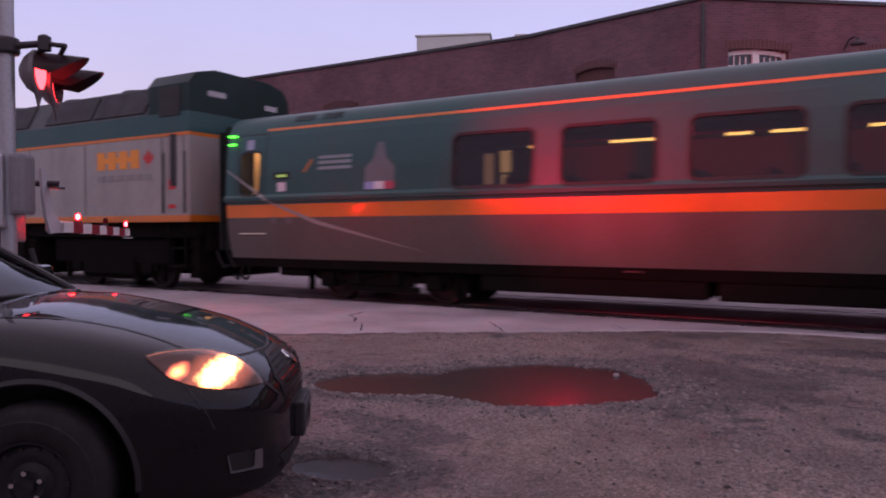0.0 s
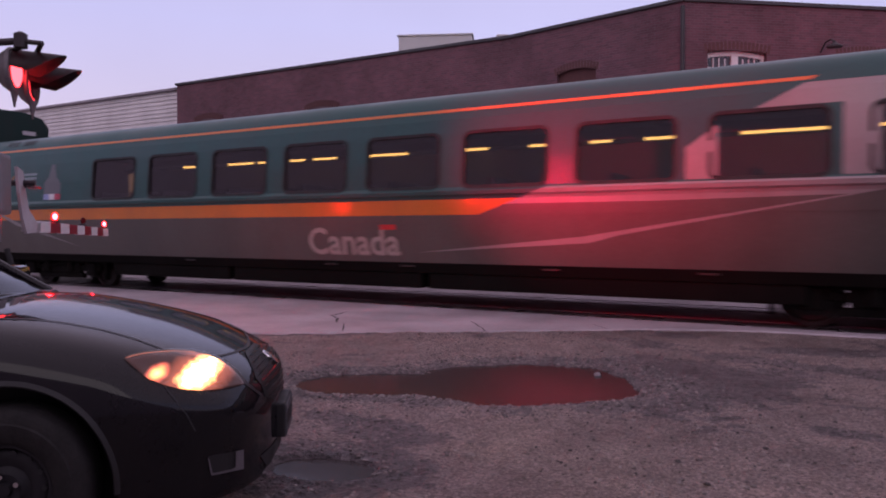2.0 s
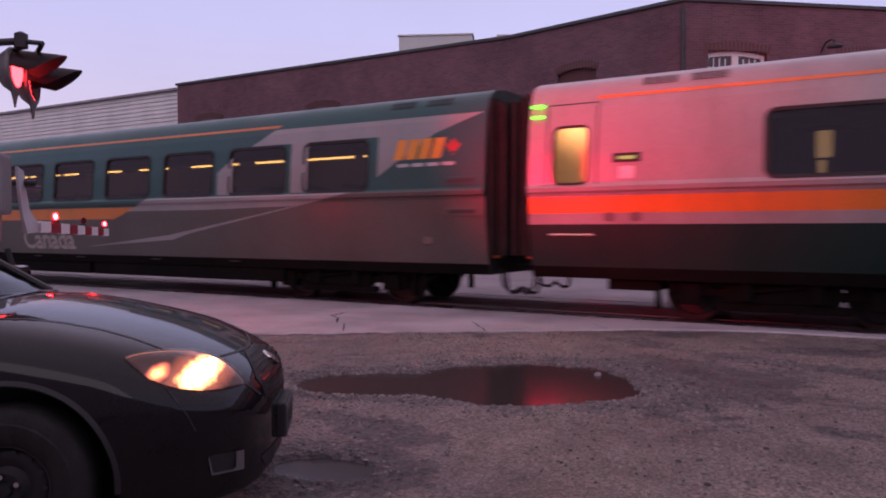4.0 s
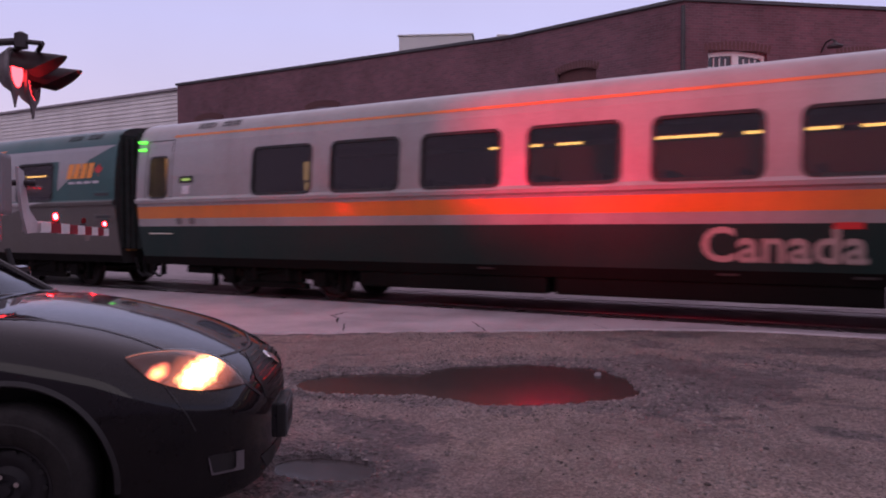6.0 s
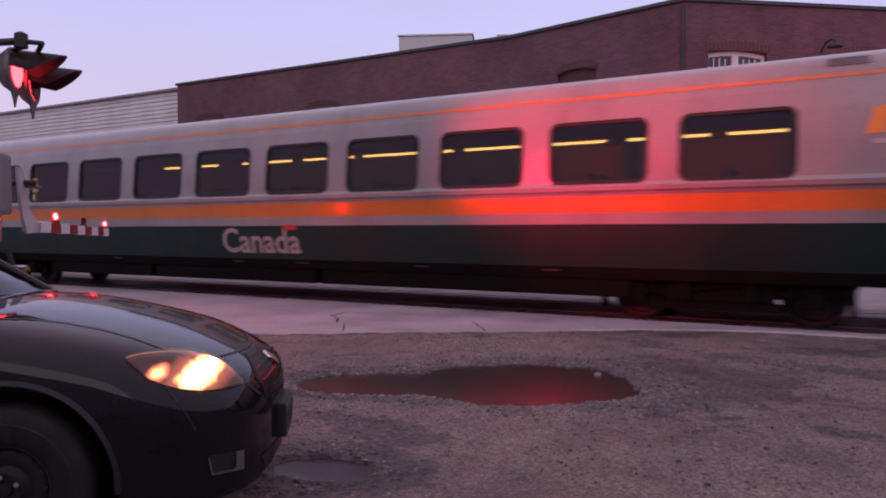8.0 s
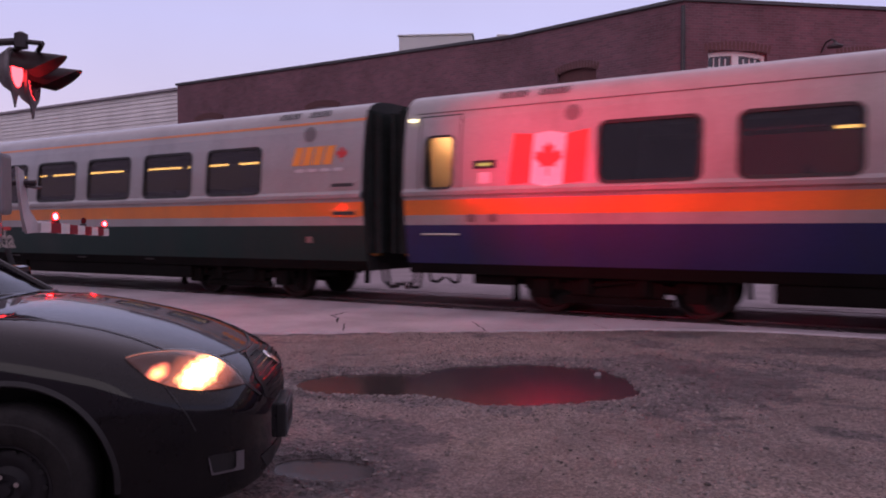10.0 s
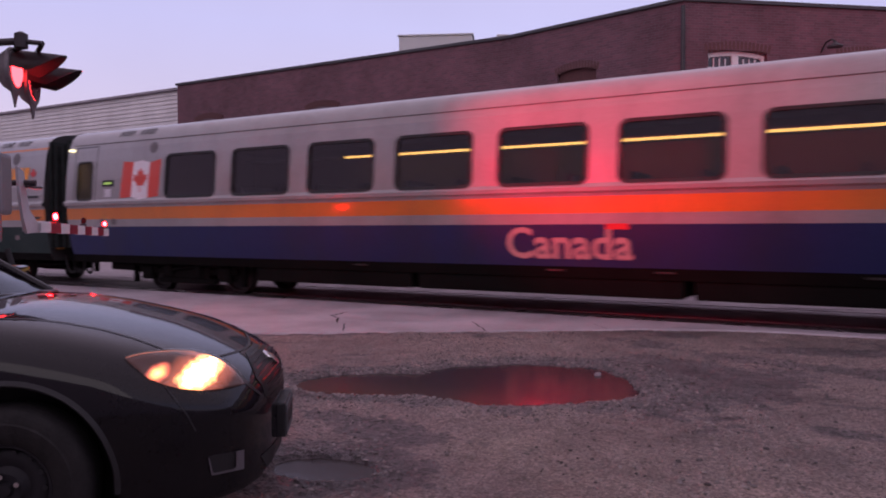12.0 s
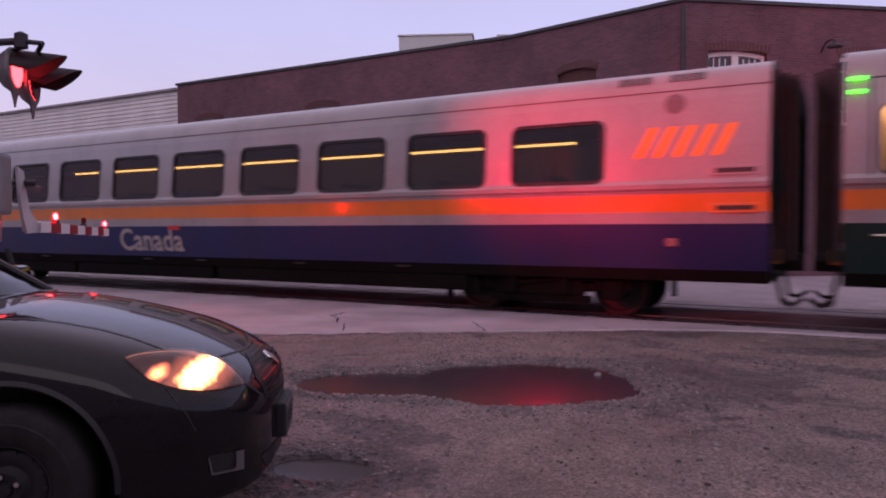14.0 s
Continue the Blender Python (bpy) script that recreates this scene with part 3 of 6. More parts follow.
def locomotive(rear):
    """Square-bodied diesel locomotive; x = 0 is its rear end, its front lies towards -x."""
    eng = thing("locomotive", "green and grey diesel locomotive with an orange stripe, pulling the train", "locomotive")
    eng.location = (rear, SIDE, 0)
    L, W = -16.6, 3.14
    greyp = mat("loco_grey", (0.30, 0.285, 0.265), 0.42, 0, 0.1, 0.8, 20, 0.06, grime=GRIME, grime_amount=0.35)
    tealp, dark = green_dark(), mat("loco_dark_grille", (0.022, 0.02, 0.022), 0.7, 0, 0.2)
    greenp = teal()
    part("carbody_side", boxes((L + 3.6, 0, 0.02, W - 0.02, 1.70, 3.46), bevel=0.02), greyp, eng, "grey carbody side")
    part("sill_stripe", boxes((L, 0.02, 0, W, 1.56, 1.71), bevel=0.01), orange(), eng, "orange sill stripe")
    part("upper_stripe", boxes((L + 3.6, 0.004, 0.012, W - 0.012, 3.46, 3.53)), orange(), eng, "thin orange stripe")
    part("upper_side", boxes((L + 3.6, 0.0, 0.02, W - 0.02, 3.53, 3.98), bevel=0.01), greenp, eng, "teal upper side")
    # inward-sloping radiator flank with dark intake screens
    bm = bmesh.new()
    sec = [(0.02, 3.98), (0.36, 4.68), (0.85, 4.80), (W - 0.85, 4.80), (W - 0.36, 4.68), (W - 0.02, 3.98)]
    for x in (L + 3.6, -1.35):
        bm.faces.new([bm.verts.new((x, y, z)) for y, z in sec])
    bm.verts.ensure_lookup_table()
    n = len(sec)
    for k in range(n):
        j = (k + 1) % n
        bm.faces.new((bm.verts[k], bm.verts[j], bm.verts[n + j], bm.verts[n + k]))
    part("roof", bm, mat("loco_roof", (0.05, 0.055, 0.06), 0.6, grime=GRIME), eng)
    for a, b in ((-5.4, -3.5), (-3.4, -1.5), (-8.6, -6.2), (-11.4, -9.2)):
        bm = bmesh.new()
        bm.faces.new([bm.verts.new(p) for p in ((a, 0.045, 4.02), (b, 0.045, 4.02), (b, 0.33, 4.60), (a, 0.33, 4.60))])
        r = bmesh.ops.extrude_face_region(bm, geom=bm.faces[:])
        bmesh.ops.translate(bm, vec=(0, -0.03, 0.03), verts=[v for v in r["geom"] if isinstance(v, bmesh.types.BMVert)])
        scr = part("intake_screen", bm, dark, eng, "dark intake screen")
    for x in (-3.4, -5.9, -8.6):
        part("roof_fan", lathe([(0.02, 4.80), (0.62, 4.80), (0.62, 4.90), (0.5, 4.92), (0.02, 4.92)], 20), mat("loco_fan", (0.06, 0.06, 0.065), 0.6), eng).location = (x, W / 2, 0)
    # tall rear housing with a side grille
    bm = bmesh.new()
    sec = [(0.02, 3.98), (0.02, 4.60), (0.22, 4.85), (0.75, 4.98), (W - 0.75, 4.98), (W - 0.22, 4.85), (W - 0.02, 4.60), (W - 0.02, 3.98)]
    for x in (-1.35, 0.0):
        bm.faces.new([bm.verts.new((x, y, z)) for y, z in sec])
    bm.verts.ensure_lookup_table()
    n = len(sec)
    for k in range(n):
        j = (k + 1) % n
        bm.faces.new((bm.verts[k], bm.verts[j], bm.verts[n + j], bm.verts[n + k]))
    part("rear_housing", bm, tealp, eng, "dark green rear housing")
    part("side_grille", boxes((-0.98, -0.28, 0.0, 0.06, 3.90, 4.55), bevel=0.01), dark, eng)
    part("side_doorway", boxes((-0.62, -0.42, 0.0, 0.06, 2.35, 3.5), bevel=0.01), dark, eng)
    part("door_joint", boxes(*[(x, x + 0.025, 0.012, 0.05, 1.75, 3.44) for x in (-0.92, -0.2, -3.75, -6.1)]), mat("joint_dark", (0.08, 0.075, 0.07), 0.7), eng)
    for bar in ((0.0, 0.012, 0.55, 1.05, 4.38, 4.5), (0.0, 0.012, 2.3, 2.7, 4.3, 4.42)):
        part("end_lettering", boxes(bar), mat("pale_writing", (0.45, 0.43, 0.45), 0.5), eng)
    part("rear_door", boxes((-0.02, 0.03, 1.2, 1.95, 1.75, 3.6), bevel=0.02), mat("rear_door_paint", (0.2, 0.2, 0.19), 0.5, grime=GRIME), eng)
    for z, h in ((2.28, 0.22), (1.86, 0.09)):
        part("sticker", boxes((-0.68, -0.45, 0.008, 0.04, z, z + h)), red_mark(), eng)
    yellow = mat("emblem_yellow", (0.75, 0.27, 0.03), 0.45, 0, 0.06)
    x = -3.25
    part("emblem", boxes(*[(x + 0.42 * k, x + 0.42 * k + 0.30, 0.008, 0.03, 2.80, 3.22) for k in range(4)], (x, x + 1.5, 0.010, 0.03, 2.95, 3.08)), yellow, eng, "plain yellow bars of an emblem")
    bm = bmesh.new()
    bm.faces.new([bm.verts.new((a, 0.012, b)) for a, b in maple(-1.36, 3.0, 0.42)])
    part("maple_leaf", bm, red_mark(), eng, "red maple leaf")
    part("small_writing", boxes(*[(x + 0.02 + 0.34 * k, x + 0.28 + 0.34 * k, 0.008, 0.03, 2.52, 2.66) for k in range(6)]), mat("grey_writing", (0.22, 0.21, 0.2), 0.5), eng)
    # nose and cab, out ahead
    part("cab", boxes((L + 1.2, L + 3.6, 0.05, W - 0.05, 1.7, 4.6), bevel=0.12), greenp, eng)
    part("nose", boxes((L, L + 1.3, 0.25, W - 0.25, 1.7, 3.3), bevel=0.2), orange(), eng)
    part("cab_window", boxes((L + 1.6, L + 2.4, 0.03, 0.08, 3.3, 4.0), (L + 2.6, L + 3.3, 0.03, 0.08, 3.3, 4.0), bevel=0.02), mat("cab_glass", (0.01, 0.01, 0.012), 0.08), eng)
    part("underframe", boxes((L, 0.0, 0.25, W - 0.25, 1.2, 1.56), (-10.0, -6.6, 0.1, W - 0.1, 0.35, 1.3), (-0.3, 0.1, 0.5, W - 0.5, 0.9, 1.5), bevel=0.04), black_under(), eng)
    part("fuel_tank", boxes((-10.4, -6.3, 0.22, W - 0.22, 0.22, 1.18), bevel=0.1), black_under(), eng, "black fuel tank")
    for xa in (-5.6, -15.7):
        part("truck_frame", boxes((xa, xa + 4.6, 0.36, 0.5, 0.58, 1.18), (xa + 1.3, xa + 3.3, 0.3, 0.5, 0.3, 0.75), bevel=0.05), black_under(), eng)
        part("truck_frame", boxes((xa, xa + 4.6, W - 0.5, W - 0.36, 0.58, 1.18), bevel=0.05), black_under(), eng)
    part("rear_pilot", boxes((-0.35, -0.05, 0.3, W - 0.3, 0.3, 1.2), bevel=0.03), black_under(), eng)
    part("coupler", boxes((0, 0.5, 1.4, 1.75, 0.75, 1.05), bevel=0.04), steel_worn(), eng)
    part("step", boxes((-0.75, -0.2, 0.05, 0.3, 0.55, 0.6), (-0.75, -0.2, 0.08, 0.3, 0.95, 1.0), (-0.78, -0.74, 0.05, 0.1, 0.5, 1.6), (-0.22, -0.18, 0.05, 0.1, 0.5, 1.6)), black_under(), eng)
    part("grab_rail", rods(((-0.1, -0.03, 1.75), (-0.1, -0.03, 3.1), 0.018), ((-0.8, -0.03, 1.75), (-0.8, -0.03, 3.1), 0.018), seg=8), steel_worn(), eng)
    for y in (0.7, 1.0, 2.3):
        part("hose", tube([(0.0, y, 1.1), (0.15, y, 0.75), (0.3, y, 0.55), (0.48, y, 0.6)], 0.03), rubber(), eng)
    bogie(eng, -3.3, 1.37, 0.5)
    bogie(eng, -13.4, 1.37, 0.5)
    return eng


def travel(t):
    """Metres the train has gone at t seconds: it is slowly gaining speed."""
    return 4.596 * t + 0.00923 * t * t


FRONTS = (-11.60, 14.12, 40.13, 66.12)
LOCO_REAR = -12.72
train = [(coach(FRONTS[0], "teal"), FRONTS[0]), (coach(FRONTS[1], "green"), FRONTS[1]), (coach(FRONTS[2], "blue"), FRONTS[2]),
         (coach(FRONTS[3], "green"), FRONTS[3]), (locomotive(LOCO_REAR), LOCO_REAR)]

# ------------------------------------------------------------ ground, road, rails
def ground_material(damp=False):
    """Wet gravel and packed grit with stones at several sizes and damp patches."""
    m, nt, b = shader("damp_or_shaded_gravel" if damp else "wet_gravel")
    N, L = nt.nodes, nt.links
    co = N.new("ShaderNodeTexCoord")

    def tex(kind, scale, **k):
        q = N.new("ShaderNodeTex" + kind)
        q.inputs["Scale"].default_value = scale
        for a, v in k.items():
            q.inputs[a].default_value = v
        L.new(co.outputs["Object"], q.inputs["Vector"])
        return q
    big, midn, fine = tex("Noise", 0.45, Detail=5, Roughness=0.6), tex("Noise", 3.0, Detail=8, Roughness=0.65), tex("Noise", 45, Detail=6, Roughness=0.75)
    stones = tex("Voronoi", 30 if damp else 60)
    ramp = N.new("ShaderNodeValToRGB")
    e = ramp.color_ramp.elements
    e[0].position, e[0].color = 0.38, (0.080, 0.060, 0.056, 1) if not damp else (0.036, 0.030, 0.031, 1)
    e[1].position, e[1].color = 0.66, (0.46, 0.345, 0.30, 1) if not damp else (0.34, 0.275, 0.265, 1)
    q = ramp.color_ramp.elements.new(0.5)
    q.color = (0.230, 0.180, 0.166, 1) if not damp else (0.135, 0.112, 0.112, 1)
    s1 = N.new("ShaderNodeMath")
    s1.operation = "MULTIPLY_ADD"
    L.new(midn.outputs["Fac"], s1.inputs[0])
    s1.inputs[1].default_value = 0.55
    L.new(fine.outputs["Fac"], s1.inputs[2])
    s2 = N.new("ShaderNodeMath")
    s2.operation = "MULTIPLY_ADD"
    L.new(big.outputs["Fac"], s2.inputs[0])
    s2.inputs[1].default_value = 0.7
    L.new(s1.outputs[0], s2.inputs[2])
    s3 = N.new("ShaderNodeMath")
    s3.operation = "MULTIPLY"
    s3.inputs[1].default_value = 0.445
    L.new(s2.outputs[0], s3.inputs[0])
    L.new(s3.outputs[0], ramp.inputs[0])
    pick = N.new("ShaderNodeMapRange")
    pick.inputs["From Min"].default_value, pick.inputs["From Max"].default_value = 0.0, 1.0
    pick.inputs["To Min"].default_value, pick.inputs["To Max"].default_value = 0.45, 1.6
    L.new(stones.outputs["Color"], pick.inputs["Value"])
    hsv = N.new("ShaderNodeHueSaturation")
    L.new(ramp.outputs["Color"], hsv.inputs["Color"])
    L.new(pick.outputs["Result"], hsv.inputs["Value"])
    L.new(hsv.outputs["Color"], b.inputs["Base Color"])
    rr = N.new("ShaderNodeMapRange")
    rr.inputs["From Min"].default_value, rr.inputs["From Max"].default_value = 0.38, 0.62
    rr.inputs["To Min"].default_value, rr.inputs["To Max"].default_value = 0.42, 0.9
    L.new(big.outputs["Fac"], rr.inputs["Value"])
    L.new(rr.outputs["Result"], b.inputs["Roughness"])
    hs = N.new("ShaderNodeMath")
    hs.operation = "ADD"
    L.new(fine.outputs["Fac"], hs.inputs[0])
    L.new(stones.outputs["Distance"], hs.inputs[1])
    bp = N.new("ShaderNodeBump")
    bp.inputs["Strength"].default_value, bp.inputs["Distance"].default_value = 1.0, 0.035 if damp else 0.025
    L.new(hs.outputs[0], bp.inputs["Height"])
    L.new(bp.outputs["Normal"], b.inputs["Normal"])
    return m


def water_material():
    m, nt, b = shader("muddy_water")
    N, L = nt.nodes, nt.links
    b.inputs["Base Color"].default_value = (0.040, 0.031, 0.030, 1)
    b.inputs["Roughness"].default_value = 0.16
    b.inputs["IOR"].default_value = 1.33
    n = N.new("ShaderNodeTexNoise")
    n.inputs["Scale"].default_value = 5
    bp = N.new("ShaderNodeBump")
    bp.inputs["Strength"].default_value, bp.inputs["Distance"].default_value = 0.12, 0.01
    L.new(n.outputs["Fac"], bp.inputs["Height"])
    L.new(bp.outputs["Normal"], b.inputs["Normal"])
    return m


# hollows: centre x, y, half length, half width, turn in degrees, depth; the first two are lobes of one puddle
PUDDLES = [(-2.54, 6.00, 1.00, 0.86, 31, 0.055), (-3.42, 5.43, 0.98, 0.47, 29, 0.050), (-2.60, 3.23, 0.31, 0.21, 14, 0.040),
           (-4.60, 6.43, 0.31, 0.05, 30, 0.010), (-0.78, 5.51, 0.18, 0.055, 29, 0.010), (0.10, 5.47, 0.30, 0.09, -8, 0.010)]
WATER = -0.021


def hollow(x, y, lobe):
    """How far a place lies from a hollow's middle: 1 on its rim."""
    cx, cy, a, b, turn, _ = lobe
    c, s = math.cos(radians(turn)), math.sin(radians(turn))
    u, v = ((x - cx) * c + (y - cy) * s) / a, (-(x - cx) * s + (y - cy) * c) / b
    k = 2.5 if a > 0.9 else 2.1
    return (abs(u) ** k + abs(v) ** k) ** (1 / k)


def dip(x, y):
    """The lot's height: hollows with a low broken rim round them, and ruts."""
    p = Vector((x, y, 0))
    z = 0.016 * noise.noise(p * 0.9 + Vector((0, 0, 3))) + 0.013 * noise.noise(p * 3.1 + Vector((0, 0, 7))) + 0.010 * noise.noise(p * 8 + Vector((0, 0, 1))) + 0.007 * noise.noise(p * 19)
    z = max(z, -0.014)
    ragged = 0.09 * noise.noise(p * 1.9 + Vector((0, 0, 5))) + 0.05 * noise.noise(p * 6 + Vector((0, 0, 5))) + 0.04 * noise.noise(p * 15)
    for group in (PUDDLES[:2], PUDDLES[2:3], PUDDLES[3:4], PUDDLES[4:5], PUDDLES[5:]):
        r = min(hollow(x, y, q) for q in group) + ragged
        deep = group[0][5]
        wet = deep > 0.02
        if r < 1.0:
            z = (0.3 * z - 0.020 if wet else z) - deep * (1 - r * r) ** 0.6
        elif r < 1.45 and wet:
            z = z * 0.6 - 0.010 + 0.022 * math.sin((r - 1) / 0.45 * math.pi)
    return z


def churned_or_shaded(x, y):
    """Where tyres churn the grit coarse and damp, round the hollows and in streaks beside them; also the shade painted
    under the paving's lip.
    """
    n = noise.noise(Vector((x * 1.3, y * 1.3, 9.0))) * 0.30 + noise.noise(Vector((x * 5, y * 5, 4.0))) * 0.22 + noise.noise(Vector((x * 14, y * 14, 4.0))) * 0.16
    for cx, cy, a, b, turn, deep in PUDDLES:
        c, s = math.cos(radians(turn)), math.sin(radians(turn))
        u, v = ((x - cx) * c + (y - cy) * s) / (a + (0.85 if a > 0.99 else 0.30)), (-(x - cx) * s + (y - cy) * c) / (b + 0.22)
        if deep > 0.02 and math.hypot(u - (0.30 if a > 0.99 else 0), v) + n < 1.12 or deep < 0.02 and hollow(x, y, (cx, cy, a, b, turn, deep)) + 0.9 * n < 1.1:
            return True
    # dark strip painted as the shadow under the paving's lip
    if x < -5.4 and y > road_edge(x) - 0.22 + 0.2 * n:
        return True
    far = min(1.0, max(0.0, (y - 6.0) / 1.6)) if x > -2.2 else 0.0
    return noise.noise(Vector((x * 0.7 + y * 0.35, y * 1.6, 6.0))) + n * 1.2 > 0.50 - 0.42 * far


def road_edge(x):
    """The near edge of the paving, in y."""
    return float(np.interp(x, [-60, -6.63, -4.28, -1.9, -0.9, 0.3, 60], [-27.5, 7.16, 8.67, 10.2, 10.52, 10.60, 10.62]))


def build_ground():
    xs = sorted({*np.linspace(-7.5, 4.5, 400).tolist(), *np.linspace(-60, -7.5, 30).tolist(), *np.linspace(4.5, 60, 30).tolist(), -2500.0, -400.0, 400.0, 2500.0})
    ys = sorted({*np.linspace(1.5, 10.7, 340).tolist(), *np.linspace(-40, 1.5, 24).tolist(), *np.linspace(10.7, 60, 24).tolist(), -2500.0, -300.0, 300.0, 2500.0})
    verts, faces = [], []
    for y in ys:
        for x in xs:
            near = -7.6 < x < 4.6 and 1.4 < y < 10.8
            z = dip(x, y) if near else -0.01
            fade = min(1.0, max(0.0, min(x + 7.5, 4.5 - x, y - 1.5, 10.7 - y) / 0.6))
            z = z * fade if near else -0.01
            if y > road_edge(x) - 0.05:
                z = min(z, -0.03)
            verts.append((x, y, z))
    w = len(xs)
    for j in range(len(ys) - 1):
        for i in range(w - 1):
            faces.append((j * w + i, j * w + i + 1, (j + 1) * w + i + 1, (j + 1) * w + i))
    me = bpy.data.meshes.new("ground")
    me.from_pydata(verts, [], faces)
    me.materials.append(ground_material())
    # darker gravel: real damp by the hollows, painted shade along the paving edge
    me.materials.append(ground_material(damp=True))
    for p in me.polygons:
        x, y, _ = p.center
        if -7.4 < x < 4.4 and 1.6 < y < 10.6 and churned_or_shaded(x, y):
            p.material_index = 1
    for p in me.polygons:
        p.use_smooth = True
    tagged(new("ground", me), "wet brown gravel lot with potholes and loose stones", "ground", kind="structure")
    wm = water_material()
    for cx, cy, a, b, turn in ((-2.93, 5.76, 1.66, 1.02, 31), (-2.60, 3.23, 0.40, 0.28, 14)):
        bm = bmesh.new()
        c, s = math.cos(radians(turn)), math.sin(radians(turn))
        pts = []
        for k in range(48):
            q = 2 * math.pi * k / 48
            u, v = a * math.copysign(abs(math.cos(q)) ** 0.8, math.cos(q)), b * math.copysign(abs(math.sin(q)) ** 0.8, math.sin(q))
            pts.append(bm.verts.new((cx + u * c - v * s, cy + u * s + v * c, WATER)))
        bm.faces.new(pts)
        tagged(part("puddle", bm, wm), "brown rain puddle lying in a gravel hollow", "puddle", kind="structure")


build_ground()

# paving of the road and crossing: one slab with a broken near edge
asphalt = mat("pale_worn_asphalt", (0.42, 0.365, 0.385), 0.55, 0, 0.22, 0.9, 70, 0.35, grime=(0.10, 0.085, 0.09), grime_scale=0.8, grime_amount=0.45)


def paving():
    bm = bmesh.new()
    xs = np.concatenate([np.linspace(-60, -9, 60), np.linspace(-9, 3, 200), np.linspace(3, 60, 40)]).tolist()
    rows = []
    for x in xs:
        j = 0.035 * noise.noise(Vector((x * 2.3, 0, 0))) + 0.02 * noise.noise(Vector((x * 9, 2, 0)))
        y0 = road_edge(x) + j
        rows.append([bm.verts.new((x, y0 - 0.05, -0.05)), bm.verts.new((x, y0, 0.012)), bm.verts.new((x, y0 + 0.12, 0.018)), bm.verts.new((x, RAIL[0] - 0.65, 0.02))])
    for a, b in zip(rows, rows[1:]):
        for k in range(3):
            bm.faces.new((a[k], b[k], b[k + 1], a[k + 1]))
    return bm


tagged(part("road", paving(), asphalt), "pale worn asphalt road leading over the level crossing", "road", kind="structure")
bm = boxes((-60, 60, RAIL[1] + 0.65, 40, -0.2, 0.02))
tagged(part("pavement", bm, asphalt), "pale worn paving behind the railway track", "pavement", kind="structure")
dark_asphalt = mat("wet_shaded_crossing", (0.045, 0.04, 0.042), 0.32, 0, 0.3, 1.5, 60, 0.3, grime=(0.12, 0.10, 0.10), grime_amount=0.3)
grey_asphalt = mat("grey_crossing_asphalt", (0.16, 0.145, 0.15), 0.45, 0, 0.25, 1.2, 60, 0.3, grime=(0.06, 0.05, 0.05), grime_amount=0.4)
# the near strip's dark colour holds wetness and the train's shadow together
for ya, yb, m, what in ((RAIL[0] - 0.65, RAIL[0] - 0.08, dark_asphalt, "wet asphalt beside the near rail, darkened for the train's shade"), (RAIL[0] + 0.11, RAIL[1] - 0.11, grey_asphalt, "worn grey asphalt between the rails"),
                        (RAIL[1] + 0.08, RAIL[1] + 0.65, asphalt, "pale asphalt beyond the far rail")):
    tagged(part("track_bed", boxes((-60, 60, ya, yb, -0.2, 0.006)), m), what, "track bed", kind="structure")
# dark joint slanting over the paving behind the track
bm = bmesh.new()
bm.faces.new([bm.verts.new((x, y, 0.0245)) for x, y in ((-1.0, 13.64), (9.0, 15.75), (9.0, 15.95), (-1.0, 13.74))])
tagged(part("paving_joint", bm, dark_asphalt), "dark joint in the pale paving behind the track", "joint", kind="structure")


def rail(y):
    bm = bmesh.new()
    sec = [(-0.07, -0.16), (0.07, -0.16), (0.07, -0.145), (0.012, -0.12), (0.012, -0.045), (0.036, -0.035), (0.036, -0.008), (0.026, 0.0), (-0.026, 0.0), (-0.036, -0.008), (-0.036, -0.035), (-0.012, -0.045), (-0.012, -0.12), (-0.07, -0.145)]
    ends = [[bm.verts.new((x, y + a, b)) for a, b in sec] for x in (-60, 60)]
    for k in range(len(sec)):
        j = (k + 1) % len(sec)
        bm.faces.new((ends[0][k], ends[0][j], ends[1][j], ends[1][k]))
    for e in ends:
        bm.faces.new(e)
    return tagged(part("rail", bm, mat("rail_steel", (0.22, 0.17, 0.15), 0.35, 0.9, 0.2, 2, 40, 0.1)), "worn steel rail set in the crossing", "rail", group="rails", kind="structure")


for y in RAIL:
    rail(y)


def crack(points, wide, seed):
    rnd = random.Random(seed)
    bm = bmesh.new()
    prev = None
    for (xa, ya), (xb, yb) in zip(points, points[1:]):
        for k in range(8):
            f = k / 8
            x, y = xa + (xb - xa) * f + rnd.uniform(-0.02, 0.02), ya + (yb - ya) * f + rnd.uniform(-0.02, 0.02)
            w = wide * rnd.uniform(0.5, 1.2)
            cur = (bm.verts.new((x - w, y, 0.0225)), bm.verts.new((x + w, y, 0.0225)))
            if prev:
                bm.faces.new((prev[0], prev[1], cur[1], cur[0]))
            prev = cur
    return bm


